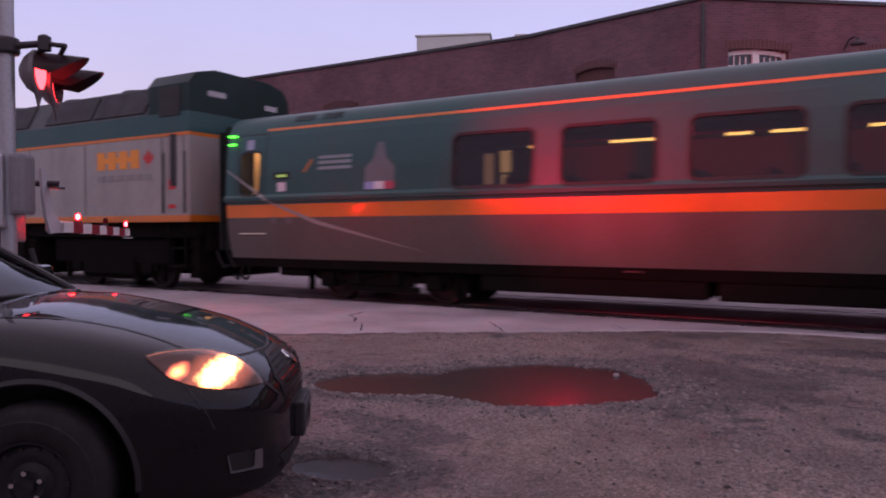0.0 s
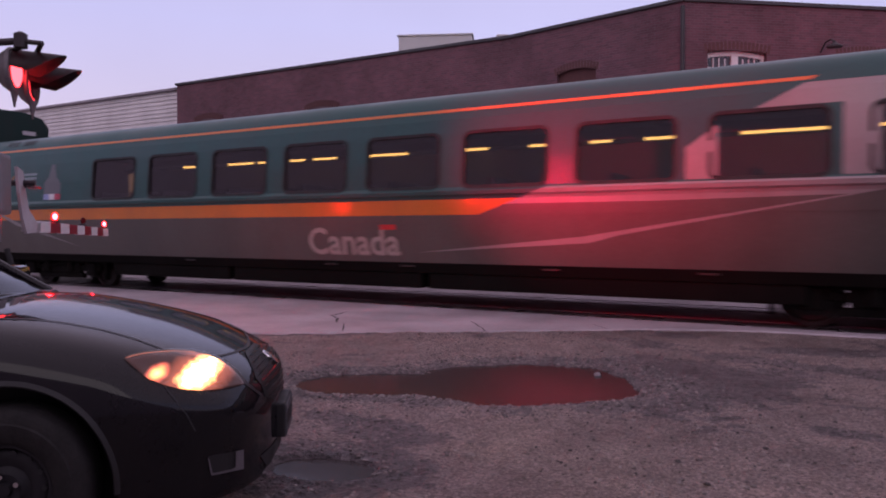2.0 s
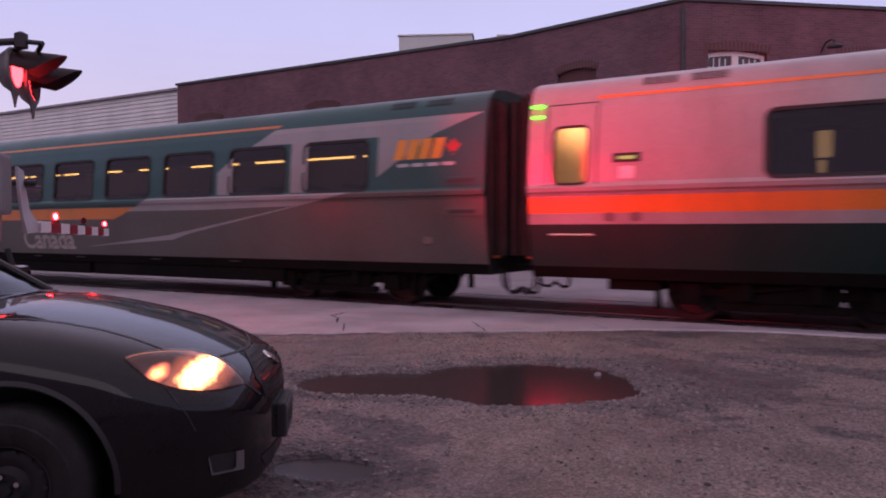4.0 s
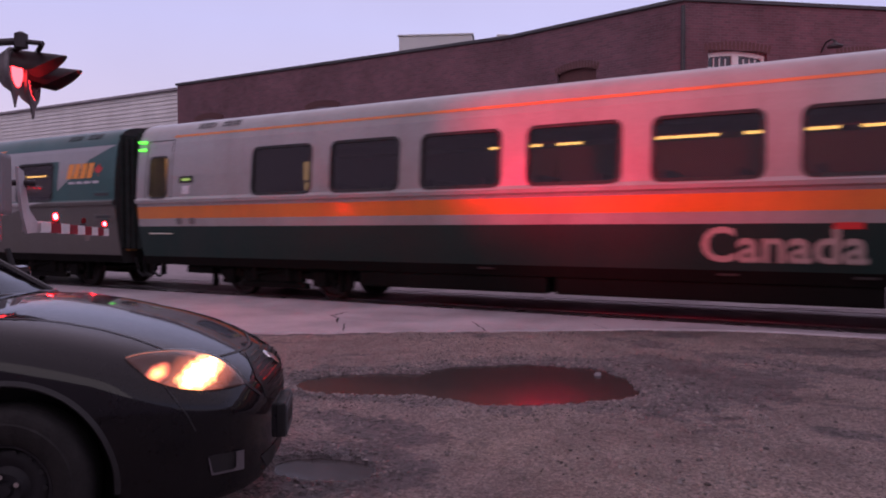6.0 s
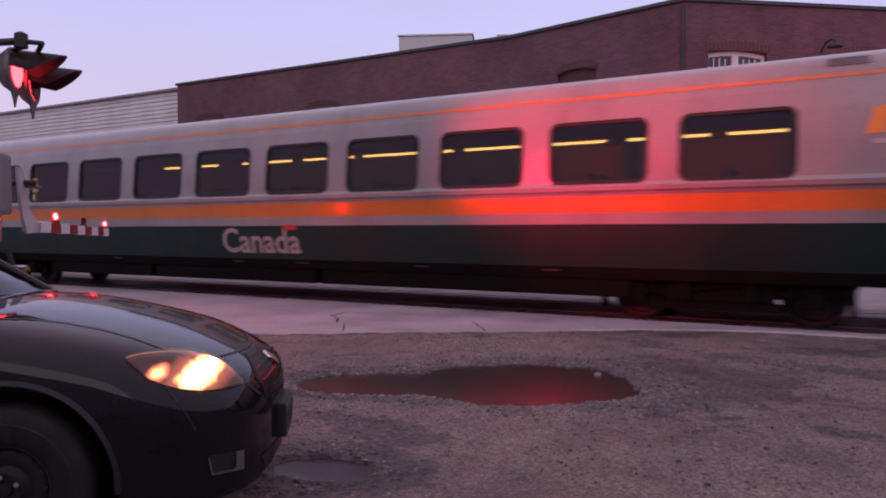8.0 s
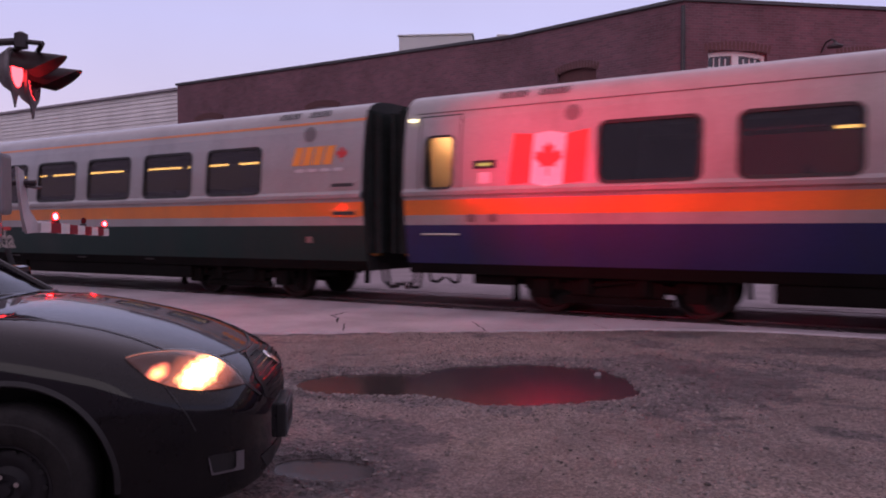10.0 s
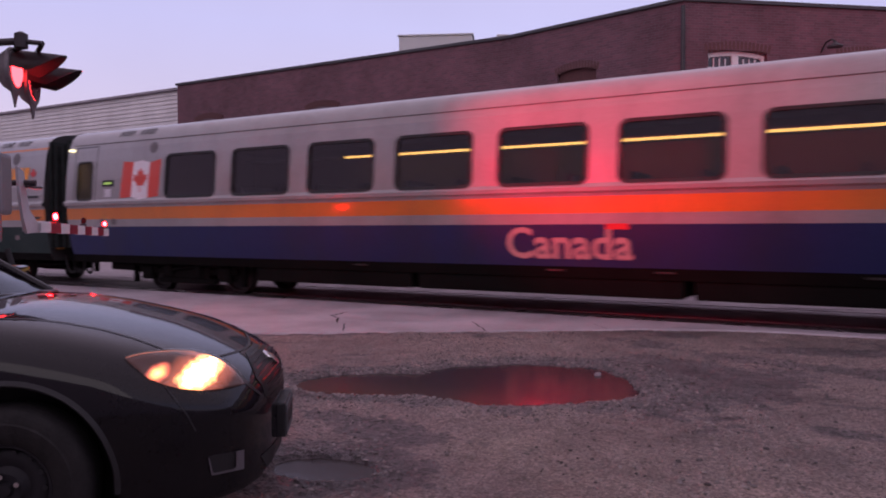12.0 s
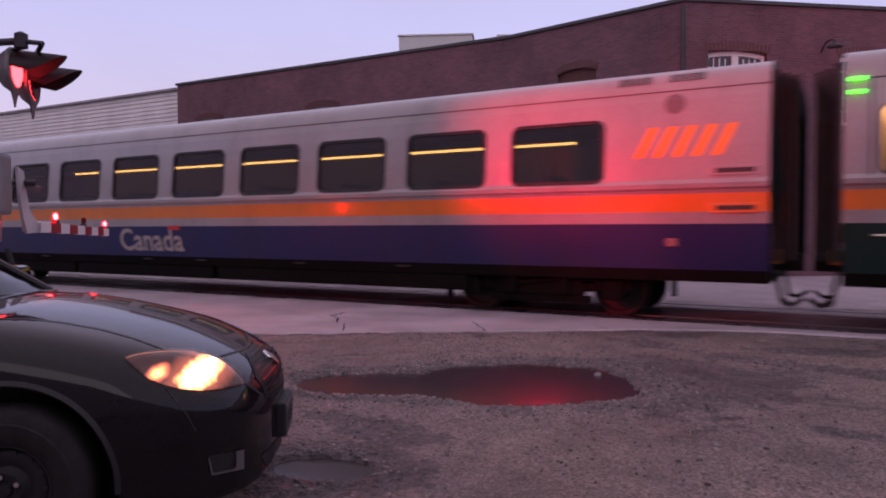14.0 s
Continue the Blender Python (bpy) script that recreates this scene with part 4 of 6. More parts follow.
# ------------------------------------------------------------ brick works behind the track
def brick_material():
    m, nt, b = shader("old_red_brick")
    N, L = nt.nodes, nt.links
    co = N.new("ShaderNodeTexCoord")
    br = N.new("ShaderNodeTexBrick")
    uv = N.new("ShaderNodeUVMap")
    L.new(uv.outputs["UV"], br.inputs["Vector"])
    br.inputs["Color1"].default_value = (0.165, 0.066, 0.084, 1)
    br.inputs["Color2"].default_value = (0.115, 0.050, 0.065, 1)
    br.inputs["Mortar"].default_value = (0.155, 0.106, 0.116, 1)
    br.inputs["Scale"].default_value = 1.0
    br.inputs["Brick Width"].default_value, br.inputs["Row Height"].default_value, br.inputs["Mortar Size"].default_value = 0.225, 0.075, 0.006
    n = N.new("ShaderNodeTexNoise")
    n.inputs["Scale"].default_value, n.inputs["Detail"].default_value, n.inputs["Roughness"].default_value = 0.5, 8, 0.65
    L.new(co.outputs["Object"], n.inputs["Vector"])
    rg = N.new("ShaderNodeMapRange")
    rg.inputs["From Min"].default_value, rg.inputs["From Max"].default_value = 0.3, 0.7
    rg.inputs["To Min"].default_value, rg.inputs["To Max"].default_value = 0.68, 1.25
    L.new(n.outputs["Fac"], rg.inputs["Value"])
    hs = N.new("ShaderNodeHueSaturation")
    L.new(br.outputs["Color"], hs.inputs["Color"])
    L.new(rg.outputs["Result"], hs.inputs["Value"])
    L.new(hs.outputs["Color"], b.inputs["Base Color"])
    b.inputs["Roughness"].default_value = 0.85
    bp = N.new("ShaderNodeBump")
    bp.inputs["Strength"].default_value, bp.inputs["Distance"].default_value = 0.5, 0.01
    bp.invert = True
    L.new(br.outputs["Fac"], bp.inputs["Height"])
    L.new(bp.outputs["Normal"], b.inputs["Normal"])
    return m


brick = brick_material()
TOP = 7.93


def wall_run(name, a, b, z0, z1, holes=(), thick=0.4, material=None, label=""):
    """A wall from a to b with openings (s0, s1, z0, z1) along it; the outer face looks to the right of a to b."""
    a, b = Vector(a), Vector(b)
    length = (b - a).length
    d = (b - a) / length
    out = Vector((d.y, -d.x))
    bm = bmesh.new()
    uvl = bm.loops.layers.uv.new("UVMap")
    ss = sorted({0.0, length, *[s for h in holes for s in h[:2]]})
    zs = sorted({z0, z1, *[z for h in holes for z in h[2:]]})

    def at(s, z, depth):
        p = a + d * s - out * depth
        return bm.verts.new((p.x, p.y, z))

    def quad(pts):
        f = bm.faces.new([at(*p) for p in pts])
        for lp, p in zip(f.loops, pts):
            lp[uvl].uv = (p[0] + p[2], p[1])
    for sa, sb in zip(ss, ss[1:]):
        for za, zb in zip(zs, zs[1:]):
            if any(h[0] < (sa + sb) / 2 < h[1] and h[2] < (za + zb) / 2 < h[3] for h in holes):
                continue
            quad(((sa, za, 0), (sb, za, 0), (sb, zb, 0), (sa, zb, 0)))
            quad(((sa, za, thick), (sa, zb, thick), (sb, zb, thick), (sb, za, thick)))
    for h in holes:
        quad(((h[0], h[2], 0), (h[0], h[3], 0), (h[0], h[3], thick), (h[0], h[2], thick)))
        quad(((h[1], h[2], 0), (h[1], h[2], thick), (h[1], h[3], thick), (h[1], h[3], 0)))
        quad(((h[0], h[2], 0), (h[0], h[2], thick), (h[1], h[2], thick), (h[1], h[2], 0)))
        quad(((h[0], h[3], 0), (h[1], h[3], 0), (h[1], h[3], thick), (h[0], h[3], thick)))
    quad(((0, z1, 0), (length, z1, 0), (length, z1, thick), (0, z1, thick)))
    quad(((0, z0, 0), (0, z1, 0), (0, z1, thick), (0, z0, thick)))
    quad(((length, z0, 0), (length, z0, thick), (length, z1, thick), (length, z1, 0)))
    me = bpy.data.meshes.new(name)
    bm.to_mesh(me)
    bm.free()
    me.materials.append(material)
    return me


def along(a, b, s, depth=0.0):
    a, b = Vector(a), Vector(b)
    d = (b - a).normalized()
    return a + d * s + Vector((d.y, -d.x)) * depth, math.degrees(math.atan2(d.y, d.x))


A0, A1, A2, A3 = (-26.45, 22.60), (-10.02, 22.62), (-4.10, 21.42), (14.0, 35.2)
works = thing("brick_works", "long old dark red brick factory building with a flat parapet", "building")
part("wall", wall_run("wall", A0, A1, 0, TOP, material=brick), brick, works)
part("wall", wall_run("wall", A1, A2, 0, TOP, [(1.85, 3.25, 4.6, 6.55)], material=brick), brick, works)
WIN = [(0.75, 2.59, 4.5, 6.59), (4.9, 6.74, 4.5, 6.59), (9.05, 10.89, 4.5, 6.59), (13.2, 15.04, 4.5, 6.59)]
part("wall", wall_run("wall", A2, A3, 0, TOP, WIN, material=brick), brick, works)
cap = mat("dark_coping", (0.05, 0.048, 0.052), 0.6, 0, 0.2)
for a, b in ((A0, A1), (A1, A2), (A2, A3)):
    part("coping", wall_run("coping", along(a, b, -0.05, 0.07)[0], along(b, a, -0.05, -0.07)[0], TOP, TOP + 0.10, thick=0.55, material=cap), cap, works)
bm = bmesh.new()
bm.faces.new([bm.verts.new((x, y, TOP - 0.35)) for x, y in (A0, A1, A2, A3, (14, 48), (-26.4, 48))])
part("roof", bm, mat("tar_roof", (0.05, 0.05, 0.055), 0.9), works)
part("back_wall", boxes((-26.45, 14, 48, 48.4, 0, TOP)), brick, works)
white_paint = mat("weathered_white_paint", (0.72, 0.70, 0.69), 0.6, 0, 0.06, 2, 30, 0.1)
dark_glass = mat("dim_window_glass", (0.05, 0.05, 0.06), 0.06, 0, 0.1)


ARCH_BRICK = mesh_of(boxes((-0.044, 0.044, -0.03, 0.03, -0.12, 0.12), bevel=0.005), "brick")
ARCH_BRICK.materials.append(mat("arch_brick", (0.105, 0.046, 0.047), 0.85, 0, 0.3, 6, 30, 0.3))


def arch_brick(parent, m):
    part("brick", ARCH_BRICK, None, parent).matrix_basis = m


def arched_window(a, b, s0, s1, z0, z1):
    """White timber double window with small panes under a segmental brick arch."""
    pos, turn = along(a, b, (s0 + s1) / 2, -0.16)
    w, h, rise = s1 - s0, z1 - z0, 0.09
    win = part("window", boxes((-w / 2, w / 2, 0.06, 0.10, 0, h)), dark_glass, works, "white timber arched window with small dark panes")
    win.matrix_basis = Matrix.Translation((pos.x, pos.y, z0)) @ pose(0, 0, 0, 0, 0, turn)
    bm = boxes((-w / 2, -w / 2 + 0.09, 0, 0.08, 0, h), (w / 2 - 0.09, w / 2, 0, 0.08, 0, h), (-0.10, 0.10, -0.02, 0.08, 0, h), (-w / 2, w / 2, 0, 0.08, 0, 0.09))
    n = 12
    for k in range(n):
        xa, xb = -w / 2 + w * k / n, -w / 2 + w * (k + 1) / n
        za = h - rise * ((xa + xb) / w) ** 2
        box(bm, xa, xb, -0.01, 0.08, za - 0.12, za)
    part("frame", bm, white_paint, win)
    for side in (-1, 1):
        x0, x1 = (-w / 2 + 0.09, -0.10) if side < 0 else (0.10, w / 2 - 0.09)
        bm = boxes(*[(x0 + (x1 - x0) * k / 4 - 0.014, x0 + (x1 - x0) * k / 4 + 0.014, 0.02, 0.06, 0.09, h - 0.2) for k in (1, 2, 3)],
                   *[(x0, x1, 0.02, 0.06, z - 0.014, z + 0.014) for z in (0.45, 0.85, 1.25, 1.62)])
        part("glazing_bars", bm, white_paint, win)
    # relieving arch of upright bricks, and the brick filling above the timber arch
    for k in range(17):
        f = (k - 8) / 8
        arch_brick(win, pose(f * (w / 2 + 0.06), -0.134, h - rise * f * f + 0.14, 0, f * 11, 0))
    for side in (-1, 1):
        bm = bmesh.new()
        for k in range(5):
            xa, xb = -w / 2 + w * k / 12, -w / 2 + w * (k + 1) / 12
            za = h - rise * ((xa + xb) / w) ** 2
            box(bm, min(side * xa, side * xb), max(side * xa, side * xb), -0.13, 0.1, za, h)
        part("arch_filling", bm, mat("arch_brick", (0.085, 0.036, 0.038), 0.85), win)


for h in WIN:
    arched_window(A2, A3, *h)


def blind_window(a, b, s0, s1, z0, z1, m):
    pos, turn = along(a, b, (s0 + s1) / 2, -0.12)
    w, h = s1 - s0, z1 - z0
    win = part("blocked_window", boxes((-w / 2, w / 2, 0, 0.2, 0, h)), m, works, "bricked-up arched window")
    win.matrix_basis = Matrix.Translation((pos.x, pos.y, z0)) @ pose(0, 0, 0, 0, 0, turn)
    for k in range(15):
        f = (k - 7) / 7
        arch_brick(win, pose(f * (w / 2 + 0.05), -0.094, h + 0.1 - 0.14 * f * f, 0, f * 11, 0))


blind_window(A1, A2, 1.85, 3.25, 4.6, 6.55, mat("blocked_brick", (0.10, 0.04, 0.04), 0.9, 0, 0.25, 8, 40, 0.3))
for s in (2.0, 8.3):
    pos, turn = along(A0, A1, s, 0.0)
    ob = part("blocked_window", boxes((-0.72, 0.72, 0.005, 0.05, 4.5, 6.3)), brick, works, "bricked-up window")
    ob.matrix_basis = Matrix.Translation((pos.x, pos.y, 0)) @ pose(0, -0.04, 0, 0, 0, turn)
    for k in range(15):
        f = (k - 7) / 7
        arch_brick(ob, pose(f * 0.8, -0.0, 6.42 - 0.14 * f * f, 0, f * 11, 0))
# pale boarded opening, downpipe, wall lamp
pos, turn = along(A0, A1, 14.2, 0.03)
ob = part("boarded_opening", boxes((-1.5, 1.9, -0.02, 0.05, 4.7, 6.05), bevel=0.01), mat("faded_pink_board", (0.26, 0.155, 0.155), 0.8, 0, 0.15), works, "faded pinkish boarded opening")
ob.matrix_basis = Matrix.Translation((pos.x, pos.y, 0)) @ pose(0, 0, 0, 0, 0, turn)
part("downpipe", rods(((A2[0], A2[1] - 0.1, 0.05), (A2[0], A2[1] - 0.1, TOP - 0.15), 0.06)), mat("dark_pipe", (0.03, 0.025, 0.028), 0.5), works)
pos, turn = along(A2, A3, 4.3, 0.0)
lampm = mat("dark_pipe", (0.03, 0.025, 0.028), 0.5)
lamp = part("wall_lamp", tube([(0, 0, 6.62), (0, -0.2, 6.86), (0, -0.45, 6.89), (0, -0.6, 6.80)], 0.025), lampm, works, "dark gooseneck wall lamp")
lamp.matrix_basis = Matrix.Translation((pos.x, pos.y, 0)) @ pose(0, 0, 0, 0, 0, turn)
sh = lathe([(0.04, 0.0), (0.07, -0.05), (0.20, -0.14), (0.21, -0.17), (0.02, -0.16)], 18)
bmesh.ops.translate(sh, vec=(0, -0.6, 6.80), verts=sh.verts)
part("shade", sh, lampm, lamp)

# white clapboard shed joined to it
shed = thing("clapboard_shed", "pale painted building clad in horizontal boards beside the brick works", "building")
part("wall", boxes((-60, -26.5, 22.75, 23.1, 0, 7.75), (-60, -59.7, 23.1, 48, 0, 7.75)), mat("shed_backing", (0.25, 0.24, 0.25), 0.8), shed)
boardm = mat("pale_clapboard", (0.60, 0.57, 0.56), 0.6, 0, 0.10, 1.2, 30, 0.1, grime=(0.28, 0.25, 0.24), grime_amount=0.3)
for k in range(40):
    z = 0.15 + 0.19 * k
    bm = bmesh.new()
    sec = [(22.75, z), (22.69, z), (22.735, z + 0.185), (22.75, z + 0.185)]
    ends = [[bm.verts.new((x, a, b)) for a, b in sec] for x in (-60, -26.52)]
    for i in range(4):
        bm.faces.new((ends[0][i], ends[0][(i + 1) % 4], ends[1][(i + 1) % 4], ends[1][i]))
    for e in ends:
        bm.faces.new(e)
    part("clapboard", bm, boardm, shed)
part("eaves_board", boxes((-60.1, -26.5, 22.55, 23.2, 7.75, 7.86), bevel=0.02), mat("eaves_grey", (0.25, 0.23, 0.25), 0.7), shed)
part("roof", boxes((-60.1, -26.5, 23.1, 48, 7.6, 7.8)), mat("tar_roof", (0.05, 0.05, 0.055), 0.9), shed)

# roof penthouse behind the parapet
pent = thing("roof_penthouse", "pale grey metal penthouse on the factory roof", "roof structure")
pm = mat("pale_grey_metal", (0.50, 0.50, 0.50), 0.6, 0, 0.06, 1, 20, 0.05)
pent.matrix_basis = pose(-17.6, 30.0, 0, 0, 0, 24)
part("body", boxes((-1.45, 2.1, 0, 2.6, 7.5, 10.75), bevel=0.03), pm, pent)
part("flashing", boxes((-1.51, 2.16, -0.06, 2.66, 10.75, 10.83), bevel=0.02), pm, pent)
vent = thing("roof_vent", "small pale roof vent on the factory roof", "vent")
vent.matrix_basis = pose(-13.85, 30.4, 0, 0, 0, 24)
part("body", boxes((-0.3, 0.3, -0.3, 0.3, 7.5, 10.35), bevel=0.04), pm, vent)

# unseen plain walls added behind the viewer to close the lot and shape reflections
for nm, w in (("unseen_wall_south", (-160, 60, -16.4, -16, 0, 12)), ("unseen_wall_east", (59.6, 60, -16, 40, 0, 7))):
    tagged(part(nm, boxes(w), mat("unseen_far_wall", (0.52, 0.45, 0.50), 0.85)), "unseen plain pale wall added across the lot to shape reflections", "wall", kind="structure")

# ------------------------------------------------------------ crossing signal and gate
galv = mat("galvanised_steel", (0.42, 0.42, 0.43), 0.42, 0.55, 0.12, 2, 30, 0.08)
sig_black = mat("signal_black", (0.03, 0.022, 0.026), 0.5, 0, 0.2, 4, 30, 0.1)
red_glow = glow("red_lamp_glow", (1.0, 0.030, 0.04), 12.0)
red_hot = glow("red_lamp_filament", (1.0, 0.0006, 0.0009), 2000.0)
red_dead = mat("dark_red_glass", (0.10, 0.008, 0.012), 0.2)
sig_grey = mat("signal_weathered_grey", (0.16, 0.14, 0.145), 0.55, 0, 0.2, 5, 30, 0.1)
BLINK = []      # lamp inserts that turn, with the half of the beat in which they face out


def lamp_insert(parent, r, beat):
    """An added insert on a spindle that imitates flashing by turning: glowing lens on one face, dark red glass on the
    other.
    """
    core = part("lamp_insert", lathe([(0.004, 0.0), (r, 0.0), (r * 0.96, 0.012), (0.004, 0.014)], 22, "Y"), red_dead, parent, "dark back of the red lamp insert")
    bm = lathe([(0.004, -0.03), (r * 0.45, -0.026), (r * 0.8, -0.016), (r, -0.002), (r * 0.5, -0.001), (0.004, -0.001)], 22, "Y")
    part("lens", bm, red_glow, core, "glowing red lens")
    BLINK.append((core, beat))
    return core


def hood_mesh(r, long):
    bm = bmesh.new()
    rings = []
    for k in range(6):
        f = k / 5
        ring = []
        for i in range(21):
            a = radians(2 + 176 * i / 20)
            y = -long * f * (0.30 + 0.70 * max(0.0, math.sin(a)) ** 0.8)
            ring.append(bm.verts.new((r * math.cos(a) * (1 - 0.10 * f), y, r * math.sin(a) - 0.03 * f)))
        rings.append(ring)
    for a, b in zip(rings, rings[1:]):
        for i in range(20):
            bm.faces.new((a[i], a[i + 1], b[i + 1], b[i]))
    bmesh.ops.solidify(bm, geom=bm.faces[:], thickness=0.007)
    return bm


def signal_lamp(parent, at, turn, beat):
    """A round crossing lamp with a deep hood; it faces its own -y."""
    head = part("lamp_housing", lathe([(0.19, -0.005), (0.205, 0.0), (0.205, 0.03), (0.15, 0.10), (0.07, 0.15), (0.02, 0.16)], 26, "Y"), sig_grey, parent, "grey signal lamp housing with a red lens")
    bm = bmesh.new()
    for y in (0.004, 0.02):
        bm.faces.new([bm.verts.new((x, y, z)) for x, z in ((-0.20, 0.05), (0.20, 0.05), (0.15, -0.12), (0.03, -0.27), (0.0, -0.33), (-0.03, -0.27), (-0.15, -0.12))])
    bm.verts.ensure_lookup_table()
    for k in range(7):
        bm.faces.new((bm.verts[k], bm.verts[(k + 1) % 7], bm.verts[7 + (k + 1) % 7], bm.verts[7 + k]))
    shield = bm
    part("shield", shield, sig_grey, head, "grey pointed backing plate")
    head.matrix_basis = Matrix.Translation(at) @ pose(0, 0, 0, 0, 0, turn)
    part("hood", hood_mesh(0.185, 0.42), sig_black, head, smooth=True)
    ins = lamp_insert(parent, 0.150, beat)
    ins.matrix_basis = head.matrix_basis @ pose(0, -0.007, 0)
    return head, ins


SIG = (-6.56, 3.58)
signal = thing("crossing_signal", "galvanised level crossing signal mast with paired red flashing lamps", "crossing signal")
signal.location = (*SIG, 0)
part("mast", lathe([(0.065, 0.0), (0.065, 4.4), (0.02, 4.42)], 20), galv, signal).location = (-0.061, -0.034, 0)
part("base", lathe([(0.2, 0.0), (0.2, 0.05), (0.11, 0.10), (0.085, 0.4), (0.066, 0.42)], 20), galv, signal).location = (-0.061, -0.034, 0)
r_dir = Vector((0.872, 0.489, 0))
f_dir = Vector((-0.489, 0.872, 0))
zc = 3.0
ca, cb = Vector((0, 0, zc)) - f_dir * 0.32, Vector((0, 0, zc)) + f_dir * 0.55
part("clamp", lathe([(0.10, zc - 0.07), (0.11, zc - 0.05), (0.11, zc + 0.05), (0.10, zc + 0.07)], 16), sig_black, signal).location = (-0.061, -0.034, 0)
p0 = Vector((0.0, -0.01, zc))
j = Vector((0.24, 0.135, zc + 0.02))
part("bracket_arm", tube([p0, j], 0.032, 12), sig_black, signal)
part("bracket_cap", lathe([(0.02, zc - 0.07), (0.055, zc - 0.06), (0.055, zc + 0.06), (0.02, zc + 0.08)], 14), sig_black, signal).location = (j.x, j.y, 0.02)
h1 = Vector((-6.50 - SIG[0], 3.80 - SIG[1], 2.80)) - r_dir * 0.03
h2 = Vector((-6.70 - SIG[0], 4.09 - SIG[1], 2.745)) - r_dir * 0.035
part("hanger", tube([j, j + Vector((0.16, 0.09, -0.02)), h2 + Vector((-0.03, 0, 0.2))], 0.022, 10), sig_black, signal)
part("hanger", tube([j + Vector((0, 0, -0.05)), h1 + Vector((-0.05, -0.02, 0.16))], 0.022, 10), sig_black, signal)
TURN = 133.0      # the lamps look along the road, away from the mast's own side
LAMPS = [signal_lamp(signal, h1, TURN, 0), signal_lamp(signal, h2, TURN, 1)]
# gate mechanism on the mast
part("gate_machine", boxes((-0.22, 0.2, -0.2, 0.22, 1.38, 2.04), bevel=0.03), galv, signal, "galvanised gate machine housing").matrix_basis = pose(-0.25, -0.13, 0, 0, 0, 45)
part("machine_cover", boxes((0.16, 0.3, -0.16, 0.16, 1.5, 2.05), bevel=0.04), mat("machine_grey", (0.2, 0.19, 0.2), 0.5), signal).matrix_basis = pose(-0.19, -0.09, 0, 0, 0, 45)
part("conduit", tube([(0.13, 0.05, 1.2), (0.2, 0.1, 0.9), (0.16, 0.08, 0.4), (0.12, 0.05, 0.05)], 0.025, 8), rubber(), signal)

gate = thing("crossing_gate", "lowered red and white striped level crossing gate arm with red lamps", "crossing gate")
gate.matrix_basis = pose(-6.95, 3.97, 1.40, 0, 0, 135.3)
# yoke: a bent plate arm holding the boom
bm = bmesh.new()
sec = [(-0.16, 0.56), (0.04, 0.53), (0.11, 0.36), (0.22, 0.17), (0.50, 0.05), (0.50, -0.06), (0.14, -0.07), (0.0, 0.08), (-0.10, 0.30)]
for y in (-0.10, -0.075):
    bm.faces.new([bm.verts.new((a, y, b)) for a, b in sec])
bm.verts.ensure_lookup_table()
for k in range(len(sec)):
    q = (k + 1) % len(sec)
    bm.faces.new((bm.verts[k], bm.verts[q], bm.verts[len(sec) + q], bm.verts[len(sec) + k]))
part("yoke", bm, mat("yoke_pale", (0.5, 0.48, 0.5), 0.5, 0, 0.15, 5, 40), gate, "pale steel yoke plate")
part("pivot", rods(((0.05, -0.2, 0.42), (0.05, 0.15, 0.42), 0.03), ((-0.05, -0.14, 0.38), (0.5, -0.14, 0.40), 0.014)), sig_black, gate)
part("counterweight", boxes((-0.15, 0.15, 0.12, 0.26, -0.15, 0.3), bevel=0.02), mat("machine_grey", (0.2, 0.19, 0.2), 0.5), gate)
whitep, redp = mat("gate_white", (0.72, 0.70, 0.70), 0.5, 0, 0.06), mat("gate_red", (0.26, 0.012, 0.03), 0.45, 0, 0.08)
S0, STEP = 0.95, 0.482
part("boom_root", boxes((0.45, S0, -0.03, 0.03, -0.05, 0.05), bevel=0.008), galv, gate)
for k in range(9):
    z = 0.0 - 0.008 * k
    part("boom_stripe", boxes((S0 + k * STEP, S0 + (k + 1) * STEP, -0.02, 0.02, z - 0.062, z + 0.062), bevel=0.004), whitep if k % 2 == 0 else redp, gate)
for s, beat in ((1.72, 0), (3.33, 1), (5.02, None)):
    z = 0.065 - 0.008 * (s - S0) / STEP
    case = part("gate_lamp", boxes((s - 0.045, s + 0.045, -0.035, 0.035, z, z + 0.035), bevel=0.008), sig_black, gate, "small black gate lamp case")
    lens_mesh = lathe([(0.004, -0.016), (0.026, -0.013), (0.037, -0.004), (0.037, -0.001), (0.004, -0.001)], 20, "Y")
    core = part("lamp_insert", lathe([(0.004, 0.0), (0.046, 0.0), (0.046, 0.012), (0.004, 0.014)], 20, "Y"), red_dead, gate, "dark back of the red gate lamp")
    part("lens", lens_mesh, red_hot, core, "glowing red lens")
    core.matrix_basis = pose(s, 0, z + 0.075, 0, 0, -30)
    if beat is not None:
        BLINK.append((core, beat))

# ------------------------------------------------------------ black saloon car waiting at the crossing
CAR = pose(-3.345, 2.27, 0.02, 0, 0, 36)
STA = [-3.62, -3.58, -3.45, -3.2, -2.9, -2.4, -1.9, -1.4, -0.9, -0.45, -0.2, 0.0, 0.2, 0.4, 0.55, 0.68, 0.79, 0.87, 0.925, 0.958, 0.968]
HALF = [0.45, 0.62, 0.76, 0.84, 0.868, 0.875, 0.877, 0.877, 0.877, 0.877, 0.877, 0.875, 0.868, 0.852, 0.825, 0.775, 0.71, 0.61, 0.48, 0.30, 0.14]
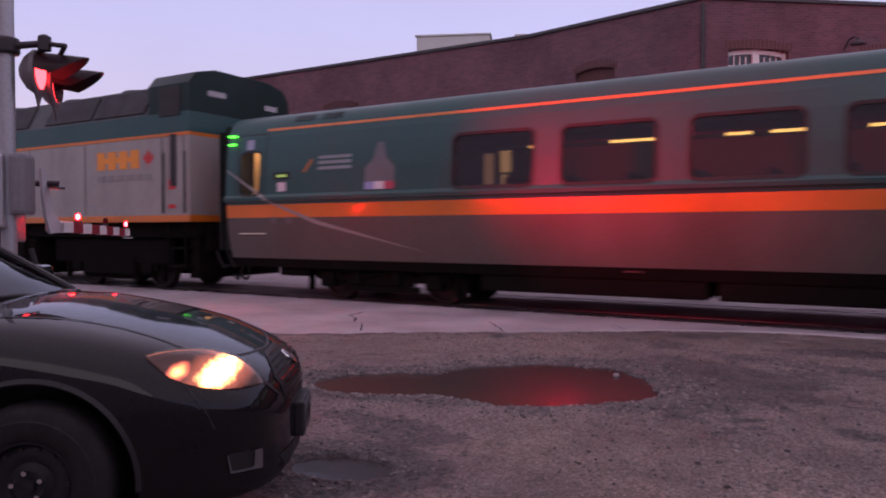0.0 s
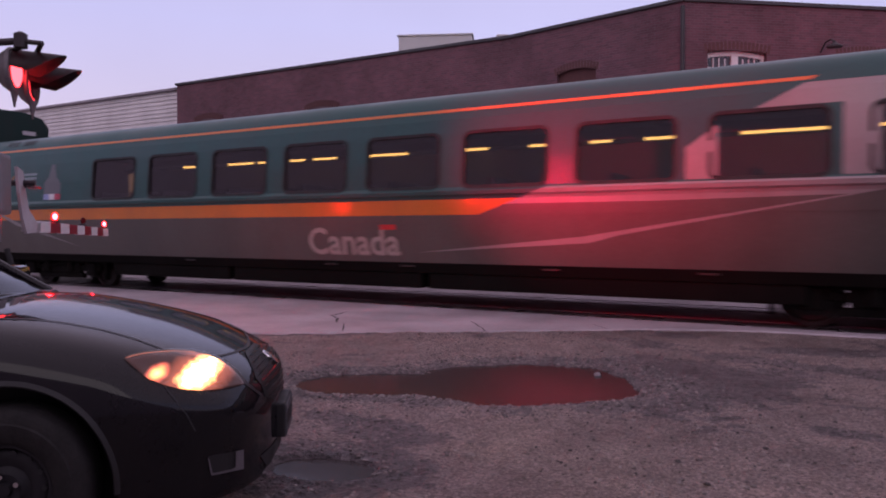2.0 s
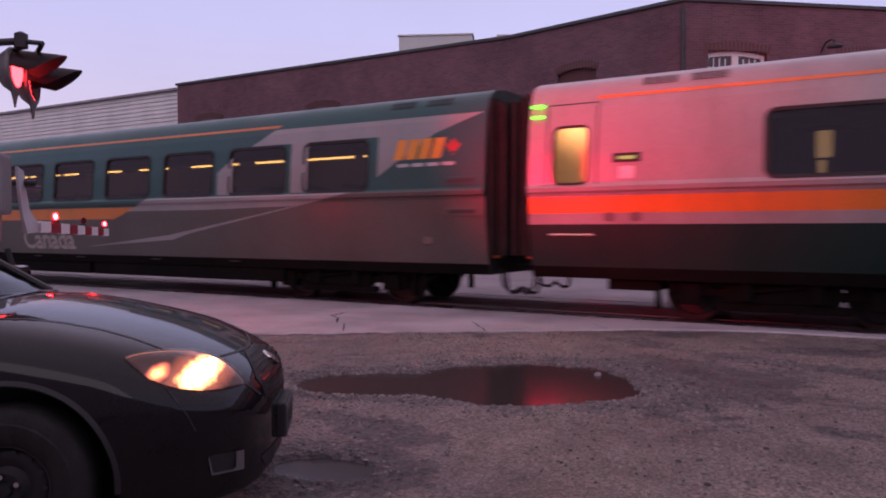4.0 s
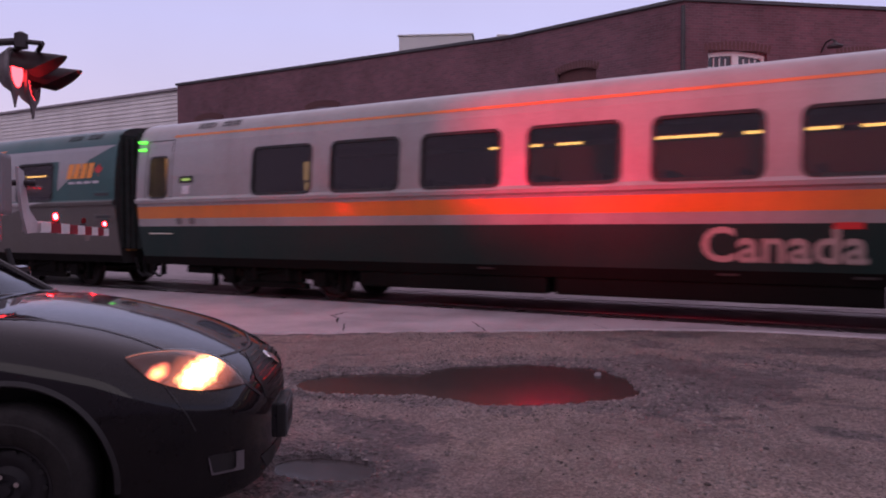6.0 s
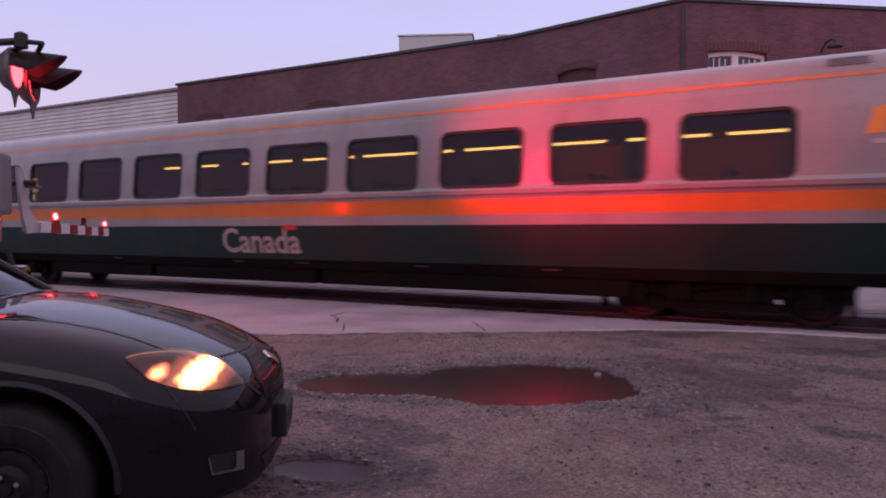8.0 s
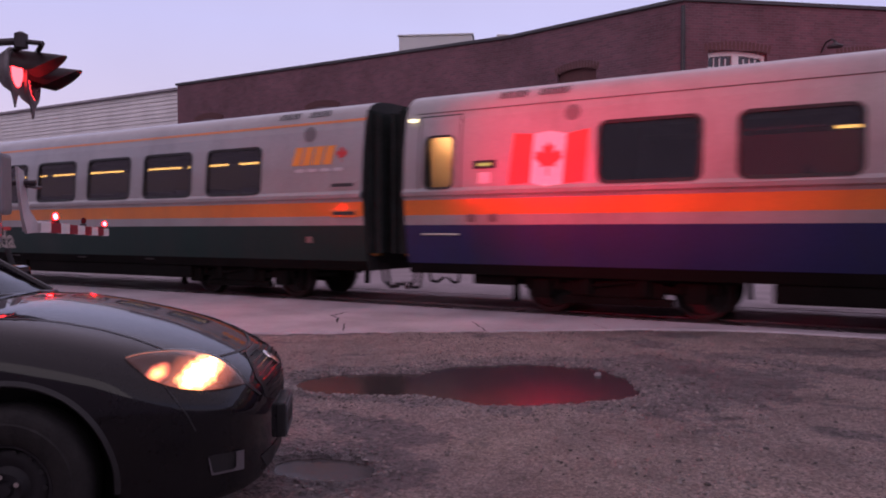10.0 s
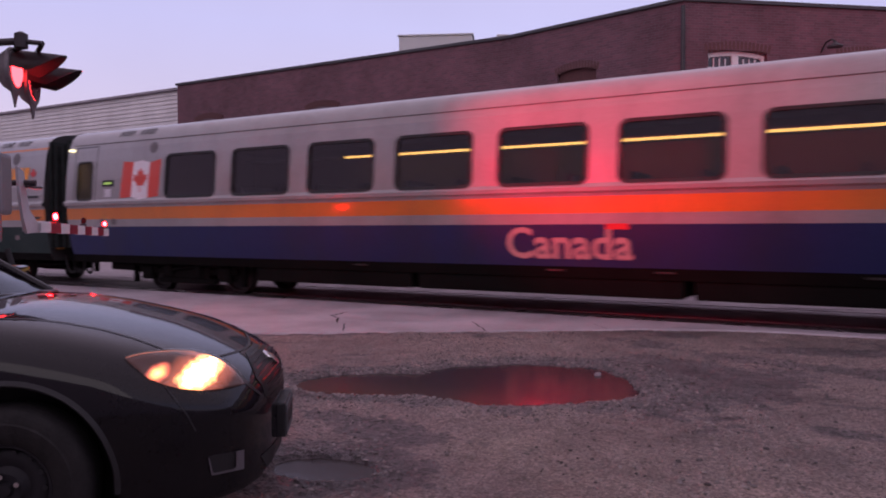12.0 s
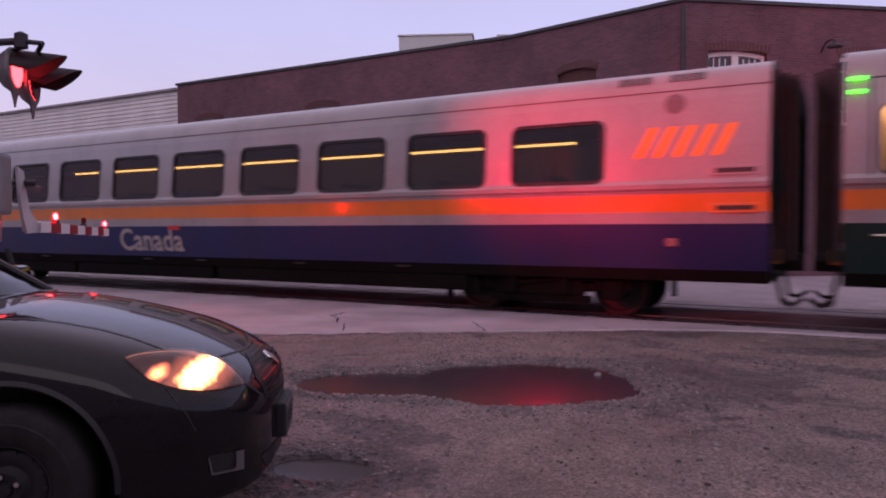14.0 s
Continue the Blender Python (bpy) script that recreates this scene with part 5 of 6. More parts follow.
TOPZ = [0.85, 0.95, 1.02, 1.03, 1.03, 1.02, 1.01, 1.0, 1.005, 1.012, 1.0, 0.972, 0.932, 0.884, 0.838, 0.79, 0.744, 0.703, 0.665, 0.62, 0.55]
LOWZ = [0.42, 0.36, 0.28, 0.24, 0.2, 0.18, 0.18, 0.18, 0.18, 0.18, 0.18, 0.18, 0.18, 0.18, 0.185, 0.185, 0.185, 0.185, 0.19, 0.215, 0.29]


def eased(x, xs, ys):
    """A smooth curve through a table, with no overshoot."""
    d = [(b - a) / (q - p) for a, b, p, q in zip(ys, ys[1:], xs, xs[1:])]
    m = [d[0]] + [0.0 if p * q <= 0 else 2 * p * q / (p + q) for p, q in zip(d, d[1:])] + [d[-1]]
    i = max(0, min(len(xs) - 2, sum(1 for v in xs if v <= x) - 1))
    h = xs[i + 1] - xs[i]
    s = (x - xs[i]) / h
    return (1 + 2 * s) * (1 - s) ** 2 * ys[i] + s * (1 - s) ** 2 * h * m[i] + s * s * (3 - 2 * s) * ys[i + 1] + s * s * (s - 1) * h * m[i + 1]


def car_section(x):
    w, t, b = (eased(x, STA, q) for q in (HALF, TOPZ, LOWZ))
    h = t - b
    front = max(0.0, min(1.0, (x - 0.3) / 0.5))
    rows = [(0, t), (0.30, t - 0.004), (0.55, t - 0.012), (0.72, t - 0.028), (0.80, t - 0.045), (0.865, t - 0.072), (0.92, t - 0.115), (0.962, t - 0.175), (0.985, t - 0.25),
            (1.0, b + 0.50 * h), (1.0, b + 0.40 * h), (0.992, b + 0.28 * h), (0.985, b + 0.15 * h), (0.97, b + 0.05 * h), (0.93, b), (0.5, b - 0.01), (0, b - 0.01)]
    # ahead of the wheels the bumper stands out as a shelf below the headlights
    for i, (f, z) in zip((6, 7, 8, 9), ((0.912, t - 0.10), (0.955, t - 0.124), (1.0, t - 0.166), (1.006, b + 0.52 * h))):
        rows[i] = (rows[i][0] + (f - rows[i][0]) * front, rows[i][1] + (z - rows[i][1]) * front)
    pts = []
    for i, (f, z) in enumerate(rows):
        z = max(z, b - 0.01)
        pts.append((f * w, z))
        if 6 <= i <= 13:
            g, q = rows[i + 1][0], max(rows[i + 1][1], b - 0.01)
            e, n = (rows[i - 1], rows[i + 2])
            e, n = (e[0], max(e[1], b - 0.01)), (n[0], max(n[1], b - 0.01)) if i < 13 else (g - 0.06, q)
            for k in range(1, 6):
                s = k / 6
                c = ((-s + 2 * s * s - s ** 3) / 2, (2 - 5 * s * s + 3 * s ** 3) / 2, (s + 4 * s * s - 3 * s ** 3) / 2, (s ** 3 - s * s) / 2)
                pts.append(((c[0] * e[0] + c[1] * f + c[2] * g + c[3] * n[0]) * w, c[0] * e[1] + c[1] * z + c[2] * q + c[3] * n[1]))
    return pts


def smooth_table():
    xs = []
    for a, b in zip(STA, STA[1:]):
        k = max(1, int((b - a) / 0.018)) if abs((a + b) / 2) < 0.5 or abs((a + b) / 2 + 2.64) < 0.6 else max(1, int((b - a) / 0.06))
        xs += [a + (b - a) * i / k for i in range(k)]
    return xs + [STA[-1]]


def car_body():
    bm = bmesh.new()
    loops = []
    for x in smooth_table():
        half = car_section(x)
        ring = [bm.verts.new((x, -y, z)) for y, z in half] + [bm.verts.new((x, y, z)) for y, z in reversed(half[1:-1])]
        loops.append(ring)
    for a, b in zip(loops, loops[1:]):
        n = len(a)
        for k in range(n):
            q = (k + 1) % n
            bm.faces.new((a[k], b[k], b[q], a[q]))
    for e in (loops[0], loops[-1]):
        bm.faces.new(e)
    for _ in range(3):
        bmesh.ops.smooth_vert(bm, verts=[v for v in bm.verts if abs(v.co.y) > 0.1], factor=0.4, use_axis_x=True, use_axis_y=True, use_axis_z=True)
    bmesh.ops.recalc_face_normals(bm, faces=bm.faces)
    return bm


car_paint = mat("black_car_paint", (0.0055, 0.005, 0.0065), 0.5, 0, 0.2, 2, 60, 0.0, spec=0.03, coat=1.0, coat_rough=0.05, coat_ior=1.36, grime=(0.012, 0.011, 0.010), grime_scale=3, grime_amount=0.4)
trim = mat("black_plastic_trim", (0.012, 0.012, 0.013), 0.55, 0, 0.15, 4, 60, 0.1)
chrome = mat("chrome", (0.75, 0.75, 0.76), 0.12, 1.0, 0.05, 4, 40, 0.0)
car = thing("saloon_car", "black saloon car with headlights on, standing on the gravel", "car", CAR)
_bm = car_body()
_open = [f for f in _bm.faces if abs(f.calc_center_median().y) > 0.6 and min(math.hypot(f.calc_center_median().x - x, f.calc_center_median().z - 0.325) for x in (0.0, -2.64)) < 0.416]
bmesh.ops.delete(_bm, geom=_open, context="FACES")
shell = part("body", _bm, car_paint, car, "glossy black car body", smooth=True)
from mathutils.bvhtree import BVHTree
_bm = car_body()
BODY = BVHTree.FromBMesh(_bm)
_bm.free()


SLANT = Vector((-0.21, 0.96, -0.18)).normalized()       # square to the front corner's lamp
ACROSS = SLANT.cross(Vector((0, 0, 1))).normalized()
UPWARD = ACROSS.cross(SLANT)


def on_body(outline, material, name, parent, proud=0.004, label="", thick=0.0, sides=(-1, 1), cells=14):
    """A panel or lamp lying on the body: an outline across and up, thrown square on the front corner, on both flanks."""
    obs = []
    for s in sides:
        bm = bmesh.new()
        bm.faces.new([bm.verts.new((x, 0, z)) for x, z in outline])
        x0, x1 = min(p[0] for p in outline), max(p[0] for p in outline)
        z0, z1 = min(p[1] for p in outline), max(p[1] for p in outline)
        for k in range(1, cells):
            bmesh.ops.bisect_plane(bm, geom=bm.verts[:] + bm.edges[:] + bm.faces[:], plane_co=(x0 + (x1 - x0) * k / cells, 0, 0), plane_no=(1, 0, 0))
            bmesh.ops.bisect_plane(bm, geom=bm.verts[:] + bm.edges[:] + bm.faces[:], plane_co=(0, 0, z0 + (z1 - z0) * k / cells), plane_no=(0, 0, 1))
        for v in bm.verts:
            at = ACROSS * v.co.x + UPWARD * v.co.z
            hit, nor, _, _ = BODY.ray_cast(at - SLANT * 3, SLANT)
            if hit is None:
                hit, nor, _, _ = BODY.find_nearest(at - SLANT * 0.7)
            n = nor if nor.dot(SLANT) < 0 else -nor
            v.co = hit + n * proud
            v.co.y *= -s
        if thick:
            bmesh.ops.solidify(bm, geom=bm.faces[:], thickness=thick)
        obs.append(part(name, bm, material, parent, label, smooth=True))
    return obs


def on_top(points, wide, material, name, parent, proud=0.003):
    """A strip laid on the upper skin along (x, y) points, on both sides."""
    for s in (-1, 1):
        bm = bmesh.new()
        prev = None
        fine = []
        for (xa, ya), (xb, yb) in zip(points, points[1:]):
            fine += [(xa + (xb - xa) * k / 6, ya + (yb - ya) * k / 6) for k in range(6)]
        fine.append(points[-1])
        for i, (x, y) in enumerate(fine):
            xa, ya = fine[max(0, i - 1)]
            xb, yb = fine[min(len(fine) - 1, i + 1)]
            n = Vector((-(yb - ya), xb - xa)).normalized() * wide / 2
            row = []
            for e in (-1, 1):
                p = Vector((x + e * n.x, y + e * n.y))
                hit, nor, _, _ = BODY.ray_cast(Vector((p.x, p.y, 2)), Vector((0, 0, -1)))
                if hit is None:
                    hit, nor, _, _ = BODY.find_nearest(Vector((p.x, p.y, 0.75)))
                q = hit + Vector((0, 0, 1)) * proud
                row.append(bm.verts.new((q.x, q.y * -s, q.z)))
            if prev:
                bm.faces.new((prev[0], prev[1], row[1], row[0]))
            prev = row
        part(name, bm, material, parent)


def on_nose(outline, material, name, parent, proud=0.004, cells=10, label="", thick=0.0, rake=0):
    """A panel on the front: an outline in (y, z), thrown back on the skin along x, or raked down by some degrees."""
    c, s = math.cos(radians(rake)), math.sin(radians(rake))
    bm = bmesh.new()
    bm.faces.new([bm.verts.new((0, y, z)) for y, z in outline])
    for k in range(1, cells):
        for axis in (1, 2):
            lo, hi = min(p[axis - 1] for p in outline), max(p[axis - 1] for p in outline)
            co, no = [0, 0, 0], [0, 0, 0]
            co[axis], no[axis] = lo + (hi - lo) * k / cells, 1
            bmesh.ops.bisect_plane(bm, geom=bm.verts[:] + bm.edges[:] + bm.faces[:], plane_co=co, plane_no=no)
    for v in bm.verts:
        at = Vector((-s * v.co.z, v.co.y, c * v.co.z))
        hit, nor, _, _ = BODY.ray_cast(at + Vector((c, 0, s)) * 3, Vector((-c, 0, -s)))
        if hit is None:
            hit, nor, _, _ = BODY.find_nearest(at + Vector((c, 0, s)) * 1.1)
        n = nor if nor.x > 0 else -nor
        v.co = hit + n * proud
    if thick:
        bmesh.ops.solidify(bm, geom=bm.faces[:], thickness=thick)
    return part(name, bm, material, parent, label, smooth=True)


def circle(x, z, r, n=20, sx=1.0):
    return [(x + sx * r * math.cos(2 * math.pi * k / n), z + r * math.sin(2 * math.pi * k / n)) for k in range(n)]


BROW = ([0.250, 0.289, 0.336, 0.419, 0.511, 0.597, 0.657, 0.700, 0.734], [0.650, 0.663, 0.670, 0.674, 0.668, 0.644, 0.607, 0.563, 0.513])
TOP_EDGE = [(x, eased(x, *BROW)) for x in [0.250 + 0.484 * k / 30 for k in range(31)]]
HEADLIGHT = TOP_EDGE + [(0.688, 0.507), (0.626, 0.501), (0.545, 0.501), (0.467, 0.515), (0.402, 0.536), (0.342, 0.566), (0.300, 0.603)]


def headlight_material():
    """A lit lamp bowl: brightest at its bulb, with a weaker amber side bulb, in facets."""
    m, nt, b = shader("lit_headlight")
    N, L = nt.nodes, nt.links
    co = N.new("ShaderNodeTexCoord")
    facet = N.new("ShaderNodeTexVoronoi")
    facet.inputs["Scale"].default_value = 32
    L.new(co.outputs["Object"], facet.inputs["Vector"])
    ramps = []
    for at, size, stops in (((0.692, 0.0, 0.722), 0.150, ((0.0, (1, 0.82, 0.55)), (0.30, (1, 0.76, 0.46)), (0.44, (0.50, 0.19, 0.07)), (0.60, (0.060, 0.014, 0.009)), (1.0, (0.003, 0.0008, 0.0006)))),
                            ((0.548, 0.0, 0.749), 0.05, ((0.0, (0.70, 0.26, 0.09)), (0.45, (0.45, 0.10, 0.035)), (0.75, (0.10, 0.018, 0.012)), (1.0, (0, 0, 0))))):
        flat = N.new("ShaderNodeVectorMath")
        flat.operation = "MULTIPLY_ADD"
        flat.inputs[1].default_value = (1 / size, 0, 1.25 / size)
        flat.inputs[2].default_value = (-at[0] / size, 0, -1.25 * at[2] / size)
        L.new(co.outputs["Object"], flat.inputs[0])
        dist = N.new("ShaderNodeVectorMath")
        dist.operation = "LENGTH"
        L.new(flat.outputs["Vector"], dist.inputs[0])
        wob = N.new("ShaderNodeMath")
        wob.operation = "MULTIPLY_ADD"
        L.new(facet.outputs["Distance"], wob.inputs[0])
        wob.inputs[1].default_value = 0.14
        L.new(dist.outputs["Value"], wob.inputs[2])
        rp = N.new("ShaderNodeValToRGB")
        rp.color_ramp.elements[0].position, rp.color_ramp.elements[0].color = 0.1, (*stops[0][1], 1)
        rp.color_ramp.elements[1].position, rp.color_ramp.elements[1].color = 1.0, (*stops[-1][1], 1)
        for p, c in stops[1:-1]:
            rp.color_ramp.elements.new(p).color = (*c, 1)
        L.new(wob.outputs[0], rp.inputs[0])
        ramps.append(rp)
    mx = N.new("ShaderNodeMix")
    mx.data_type, mx.blend_type = "RGBA", "ADD"
    mx.inputs["Factor"].default_value = 1.0
    L.new(ramps[0].outputs["Color"], mx.inputs["A"])
    L.new(ramps[1].outputs["Color"], mx.inputs["B"])
    b.inputs["Base Color"].default_value = (0.07, 0.06, 0.065, 1)
    b.inputs["Metallic"].default_value, b.inputs["Roughness"].default_value = 0.7, 0.25
    L.new(mx.outputs["Result"], b.inputs["Emission Color"])
    b.inputs["Emission Strength"].default_value = 10.0
    return m


lamp_lit, lamp_cover = headlight_material(), pane("clear_lamp_cover", (0.95, 0.93, 0.9), 1.45)
# the far lamp sits a little lower under the bonnet's edge
LOWER_LAMP = [(x, 0.480 + 0.35 * (z - 0.500)) for x, z in HEADLIGHT]
lights, covers = [], []
for shape, flank in ((HEADLIGHT, (-1,)), (LOWER_LAMP, (1,))):
    lights += on_body(shape, lamp_lit, "headlight", car, 0.003, "lit headlight with an amber side bulb", sides=flank)
    covers += on_body(shape, lamp_cover, "lens_cover", car, 0.016, sides=flank)
for c, l in zip(covers, lights):
    c.parent = l
    c.visible_shadow = False
# bright rim of the near lens, painted as a self-lit strip
on_body(TOP_EDGE[:18] + [(x, z - 0.0022) for x, z in reversed(TOP_EDGE[1:18])], glow("lens_edge_glow", (1.0, 0.25, 0.12), 1.0), "lens_edge", car, 0.006, sides=(-1,))
on_body(TOP_EDGE + [(0.806, 0.455), (0.812, 0.462)] + [(x + 0.012 * k / 30, z + 0.008) for k, (x, z) in reversed(list(enumerate(TOP_EDGE)))], trim, "headlight_joint", car, 0.004)
on_body([(0.405, 0.528), (0.440, 0.478), (0.489, 0.409), (0.521, 0.340), (0.526, 0.342), (0.494, 0.411), (0.445, 0.481), (0.410, 0.530)], trim, "bumper_joint", car, 0.003)
on_top([(-0.48, -0.70), (-0.30, -0.65), (-0.127, -0.594), (-0.017, -0.534), (0.112, -0.511), (0.251, -0.506), (0.402, -0.534), (0.53, -0.569), (0.60, -0.565), (0.68, -0.50), (0.735, -0.37), (0.775, -0.22), (0.80, -0.05), (0.80, 0.0)],
       0.013, trim, "bonnet_joint", car)
on_body([(0.572, 0.229), (0.600, 0.233), (0.714, 0.232), (0.714, 0.153), (0.600, 0.153), (0.585, 0.160)], trim, "fog_lamp_recess", car, 0.003)
on_body([(0.582, 0.150), (0.716, 0.150), (0.716, 0.234), (0.684, 0.234), (0.682, 0.166), (0.668, 0.160), (0.588, 0.159), (0.574, 0.225), (0.569, 0.225)], mat("dull_chrome", (0.22, 0.21, 0.23), 0.35, 0.8), "fog_lamp_trim", car, 0.010)
RAKE = 26                             # degrees by which the grille leans back
grille = on_nose([(-0.14, 0.300), (-0.30, 0.245), (-0.385, 0.190), (-0.36, 0.09), (-0.22, 0.035), (0.22, 0.035), (0.36, 0.09), (0.385, 0.190), (0.30, 0.245), (0.14, 0.300)], trim, "grille", car, 0.004, label="black honeycomb grille", rake=RAKE)
for k in range(9):
    v = 0.055 + 0.027 * k
    w = float(np.interp(v, [0.035, 0.09, 0.19, 0.245, 0.30], [0.20, 0.345, 0.37, 0.285, 0.12]))
    on_nose([(-w, v - 0.003), (w, v - 0.003), (w, v + 0.003), (-w, v + 0.003)], car_paint, "grille_bar", grille, 0.013, 8, rake=RAKE)
for k in range(23):
    y = -0.33 + 0.03 * k
    top = float(np.interp(abs(y), [0.12, 0.285, 0.37], [0.29, 0.245, 0.19]))
    on_nose([(y - 0.003, 0.06), (y + 0.003, 0.06), (y + 0.003, top), (y - 0.003, top)], car_paint, "grille_bar", grille, 0.012, 5, rake=RAKE)
on_nose(circle(0, 0.20, 0.045), chrome, "badge", grille, 0.02, 4, "plain chrome badge", 0.008, rake=RAKE)
on_nose([(-0.45, 0.30), (0.45, 0.30), (0.36, 0.22), (-0.36, 0.22)], trim, "lower_intake", car, 0.004)
part("plate_holder", boxes((0.955, 1.008, -0.16, 0.16, 0.300, 0.475), bevel=0.012), trim, car)
part("number_plate", boxes((1.008, 1.014, -0.15, 0.15, 0.312, 0.462), bevel=0.002), mat("plate_dull", (0.07, 0.07, 0.075), 0.6), car, "dull dark number plate")
part("plate_bars", boxes(*[(1.014, 1.016, -0.12 + 0.06 * k, -0.08 + 0.06 * k, 0.352, 0.422) for k in range(4)]), trim, car)


def car_wheel(x, s):
    w = part("wheel", lathe([(0.180, -0.085), (0.190, -0.094), (0.225, -0.103), (0.262, -0.104), (0.268, -0.098), (0.292, -0.094), (0.312, -0.082), (0.325, -0.055), (0.325, 0.055), (0.312, 0.085), (0.27, 0.10), (0.18, 0.085)], 48, "Y", caps=False), mat("tyre_rubber", (0.013, 0.012, 0.012), 0.75, 0, 0.3, 8, 60, 0.3, spec=0.3, grime=(0.034, 0.030, 0.029), grime_scale=14, grime_amount=0.5), car, "dusty black tyre on a dark steel rim", smooth=True)
    w.matrix_basis = pose(x, s * 0.775, 0.325, 0, 0, 0 if s < 0 else 180)
    rim = mat("dark_steel_rim", (0.014, 0.013, 0.015), 0.6, 0.0, 0.2, 8, 50, 0.1, spec=0.3)
    bm = lathe([(0.02, -0.065), (0.06, -0.07), (0.075, -0.055), (0.088, -0.05), (0.105, -0.06), (0.135, -0.062), (0.155, -0.05), (0.163, -0.06), (0.171, -0.088), (0.182, -0.090), (0.182, 0.05), (0.02, 0.05)], 48, "Y")
    part("rim", bm, rim, w, "dark painted steel rim", smooth=True)
    for k in range(14):
        a = 2 * math.pi * k / 14
        bm = bmesh.new()
        rod(bm, (0.145 * math.cos(a), -0.066, 0.145 * math.sin(a)), (0.145 * math.cos(a), -0.05, 0.145 * math.sin(a)), 0.011, seg=10)
        part("rim_hole", bm, rubber(), w)
    for k in range(5):
        a = 2 * math.pi * k / 5 + 0.45
        bm = bmesh.new()
        rod(bm, (0.057 * math.cos(a), -0.095, 0.057 * math.sin(a)), (0.057 * math.cos(a), -0.06, 0.057 * math.sin(a)), 0.011, 0.0125, seg=6)
        part("lug_nut", bm, chrome, w, "bright steel lug nut")
    part("hub", lathe([(0.004, -0.088), (0.026, -0.086), (0.03, -0.06), (0.004, -0.06)], 16, "Y"), rim, w)


for x in (0.0, -2.64):
    for s in (-1, 1):
        car_wheel(x, s)
        bm = bmesh.new()
        rod(bm, (x, s * 0.45, 0.325), (x, s * 0.56, 0.325), 0.410, seg=40)
        part("wheel_well", bm, trim, car)
        bm = bmesh.new()
        rod(bm, (x, s * 0.56, 0.325), (x, s * 0.83, 0.325), 0.426, seg=48, caps=False)
        bmesh.ops.delete(bm, geom=[f for f in bm.faces if f.calc_center_median().z < 0.2], context="FACES")
        part("arch_liner", bm, trim, car)
        # rolled arch lip
        bm = bmesh.new()
        prev = None
        for k in range(33):
            a = math.pi * (k / 32) * 1.06 - 0.09
            ring = []
            for r, dy in ((0.406, -0.03), (0.406, 0.002), (0.412, 0.006), (0.430, 0.0012)):
                px_, pz_ = x + r * math.cos(a), 0.325 + r * math.sin(a)
                w_ = float(np.interp(px_, STA, HALF))
                hit, nor, _, _ = BODY.ray_cast(Vector((px_, -1.5, pz_)), Vector((0, 1, 0)))
                y_ = -hit.y if hit else w_
                ring.append(bm.verts.new((px_, s * (y_ + dy), pz_)))
            if prev:
                for i in range(3):
                    bm.faces.new((prev[i], prev[i + 1], ring[i + 1], ring[i]))
            prev = ring
        part("arch_lip", bm, trim, car, smooth=True)

# cabin
glassm = pane("car_glass", (0.10, 0.11, 0.11))


def panel(quad, material, name, bulge=(0, 0, 0), n=6, label="", thick=0.006):
    bm = bmesh.new()
    a, b, c, d = (Vector(p) for p in quad)
    grid = []
    for i in range(n + 1):
        for k in range(n + 1):
            u, v = i / n, k / n
            p = a.lerp(b, u).lerp(d.lerp(c, u), v) + Vector(bulge) * 16 * u * (1 - u) * v * (1 - v)
            grid.append(bm.verts.new(p))
    for i in range(n):
        for k in range(n):
            q = i * (n + 1) + k
            bm.faces.new((grid[q], grid[q + n + 1], grid[q + n + 2], grid[q + 1]))
    bmesh.ops.recalc_face_normals(bm, faces=bm.faces)
    bmesh.ops.solidify(bm, geom=bm.faces[:], thickness=thick)
    return part(name, bm, material, car, label, smooth=True)


panel([(-0.46, -0.70, 0.985), (-0.46, 0.70, 0.985), (-1.22, 0.54, 1.42), (-1.22, -0.54, 1.42)], glassm, "windscreen", (0.10, 0, 0.03), 8)
panel([(-2.95, -0.62, 1.05), (-2.95, 0.62, 1.05), (-2.38, 0.54, 1.42), (-2.38, -0.54, 1.42)], glassm, "rear_window", (-0.06, 0, 0.03), 8)
panel([(-1.20, -0.56, 1.425), (-1.20, 0.56, 1.425), (-2.40, 0.56, 1.425), (-2.40, -0.56, 1.425)], car_paint, "roof", (0, 0, 0.035), 8, thick=0.03)
for s in (-1, 1):
    panel([(-0.60, s * 0.78, 1.0), (-1.62, s * 0.80, 1.0), (-1.66, s * 0.60, 1.40), (-1.26, s * 0.59, 1.40)], glassm, "side_window")
    panel([(-1.68, s * 0.80, 1.0), (-2.70, s * 0.76, 1.03), (-2.36, s * 0.59, 1.40), (-1.72, s * 0.60, 1.40)], glassm, "side_window")
    part("pillar", tube([(-0.46, s * 0.73, 0.97), (-0.85, s * 0.66, 1.22), (-1.22, s * 0.57, 1.43), (-1.8, s * 0.60, 1.45), (-2.38, s * 0.57, 1.43), (-2.95, s * 0.66, 1.02)], 0.032, 10), car_paint, car)
    part("door_pillar", tube([(-1.65, s * 0.80, 1.0), (-1.69, s * 0.59, 1.42)], 0.028, 8), trim, car)
    mir = part("door_mirror", boxes((-0.86, -0.70, s * 0.97 - 0.10, s * 0.97 + 0.10, 0.98, 1.12), bevel=0.04), car_paint, car)
    part("wiper", tube([(-0.40, -0.05 + s * 0.45, 0.985), (-0.41, s * 0.2 - 0.3, 1.015), (-0.43, s * 0.2 - 0.65 * (s > 0) - 0.32, 1.035)], 0.011, 8), trim, car)
part("cowl", boxes((-0.50, -0.38, -0.66, 0.66, 0.955, 0.992), bevel=0.015), trim, car)
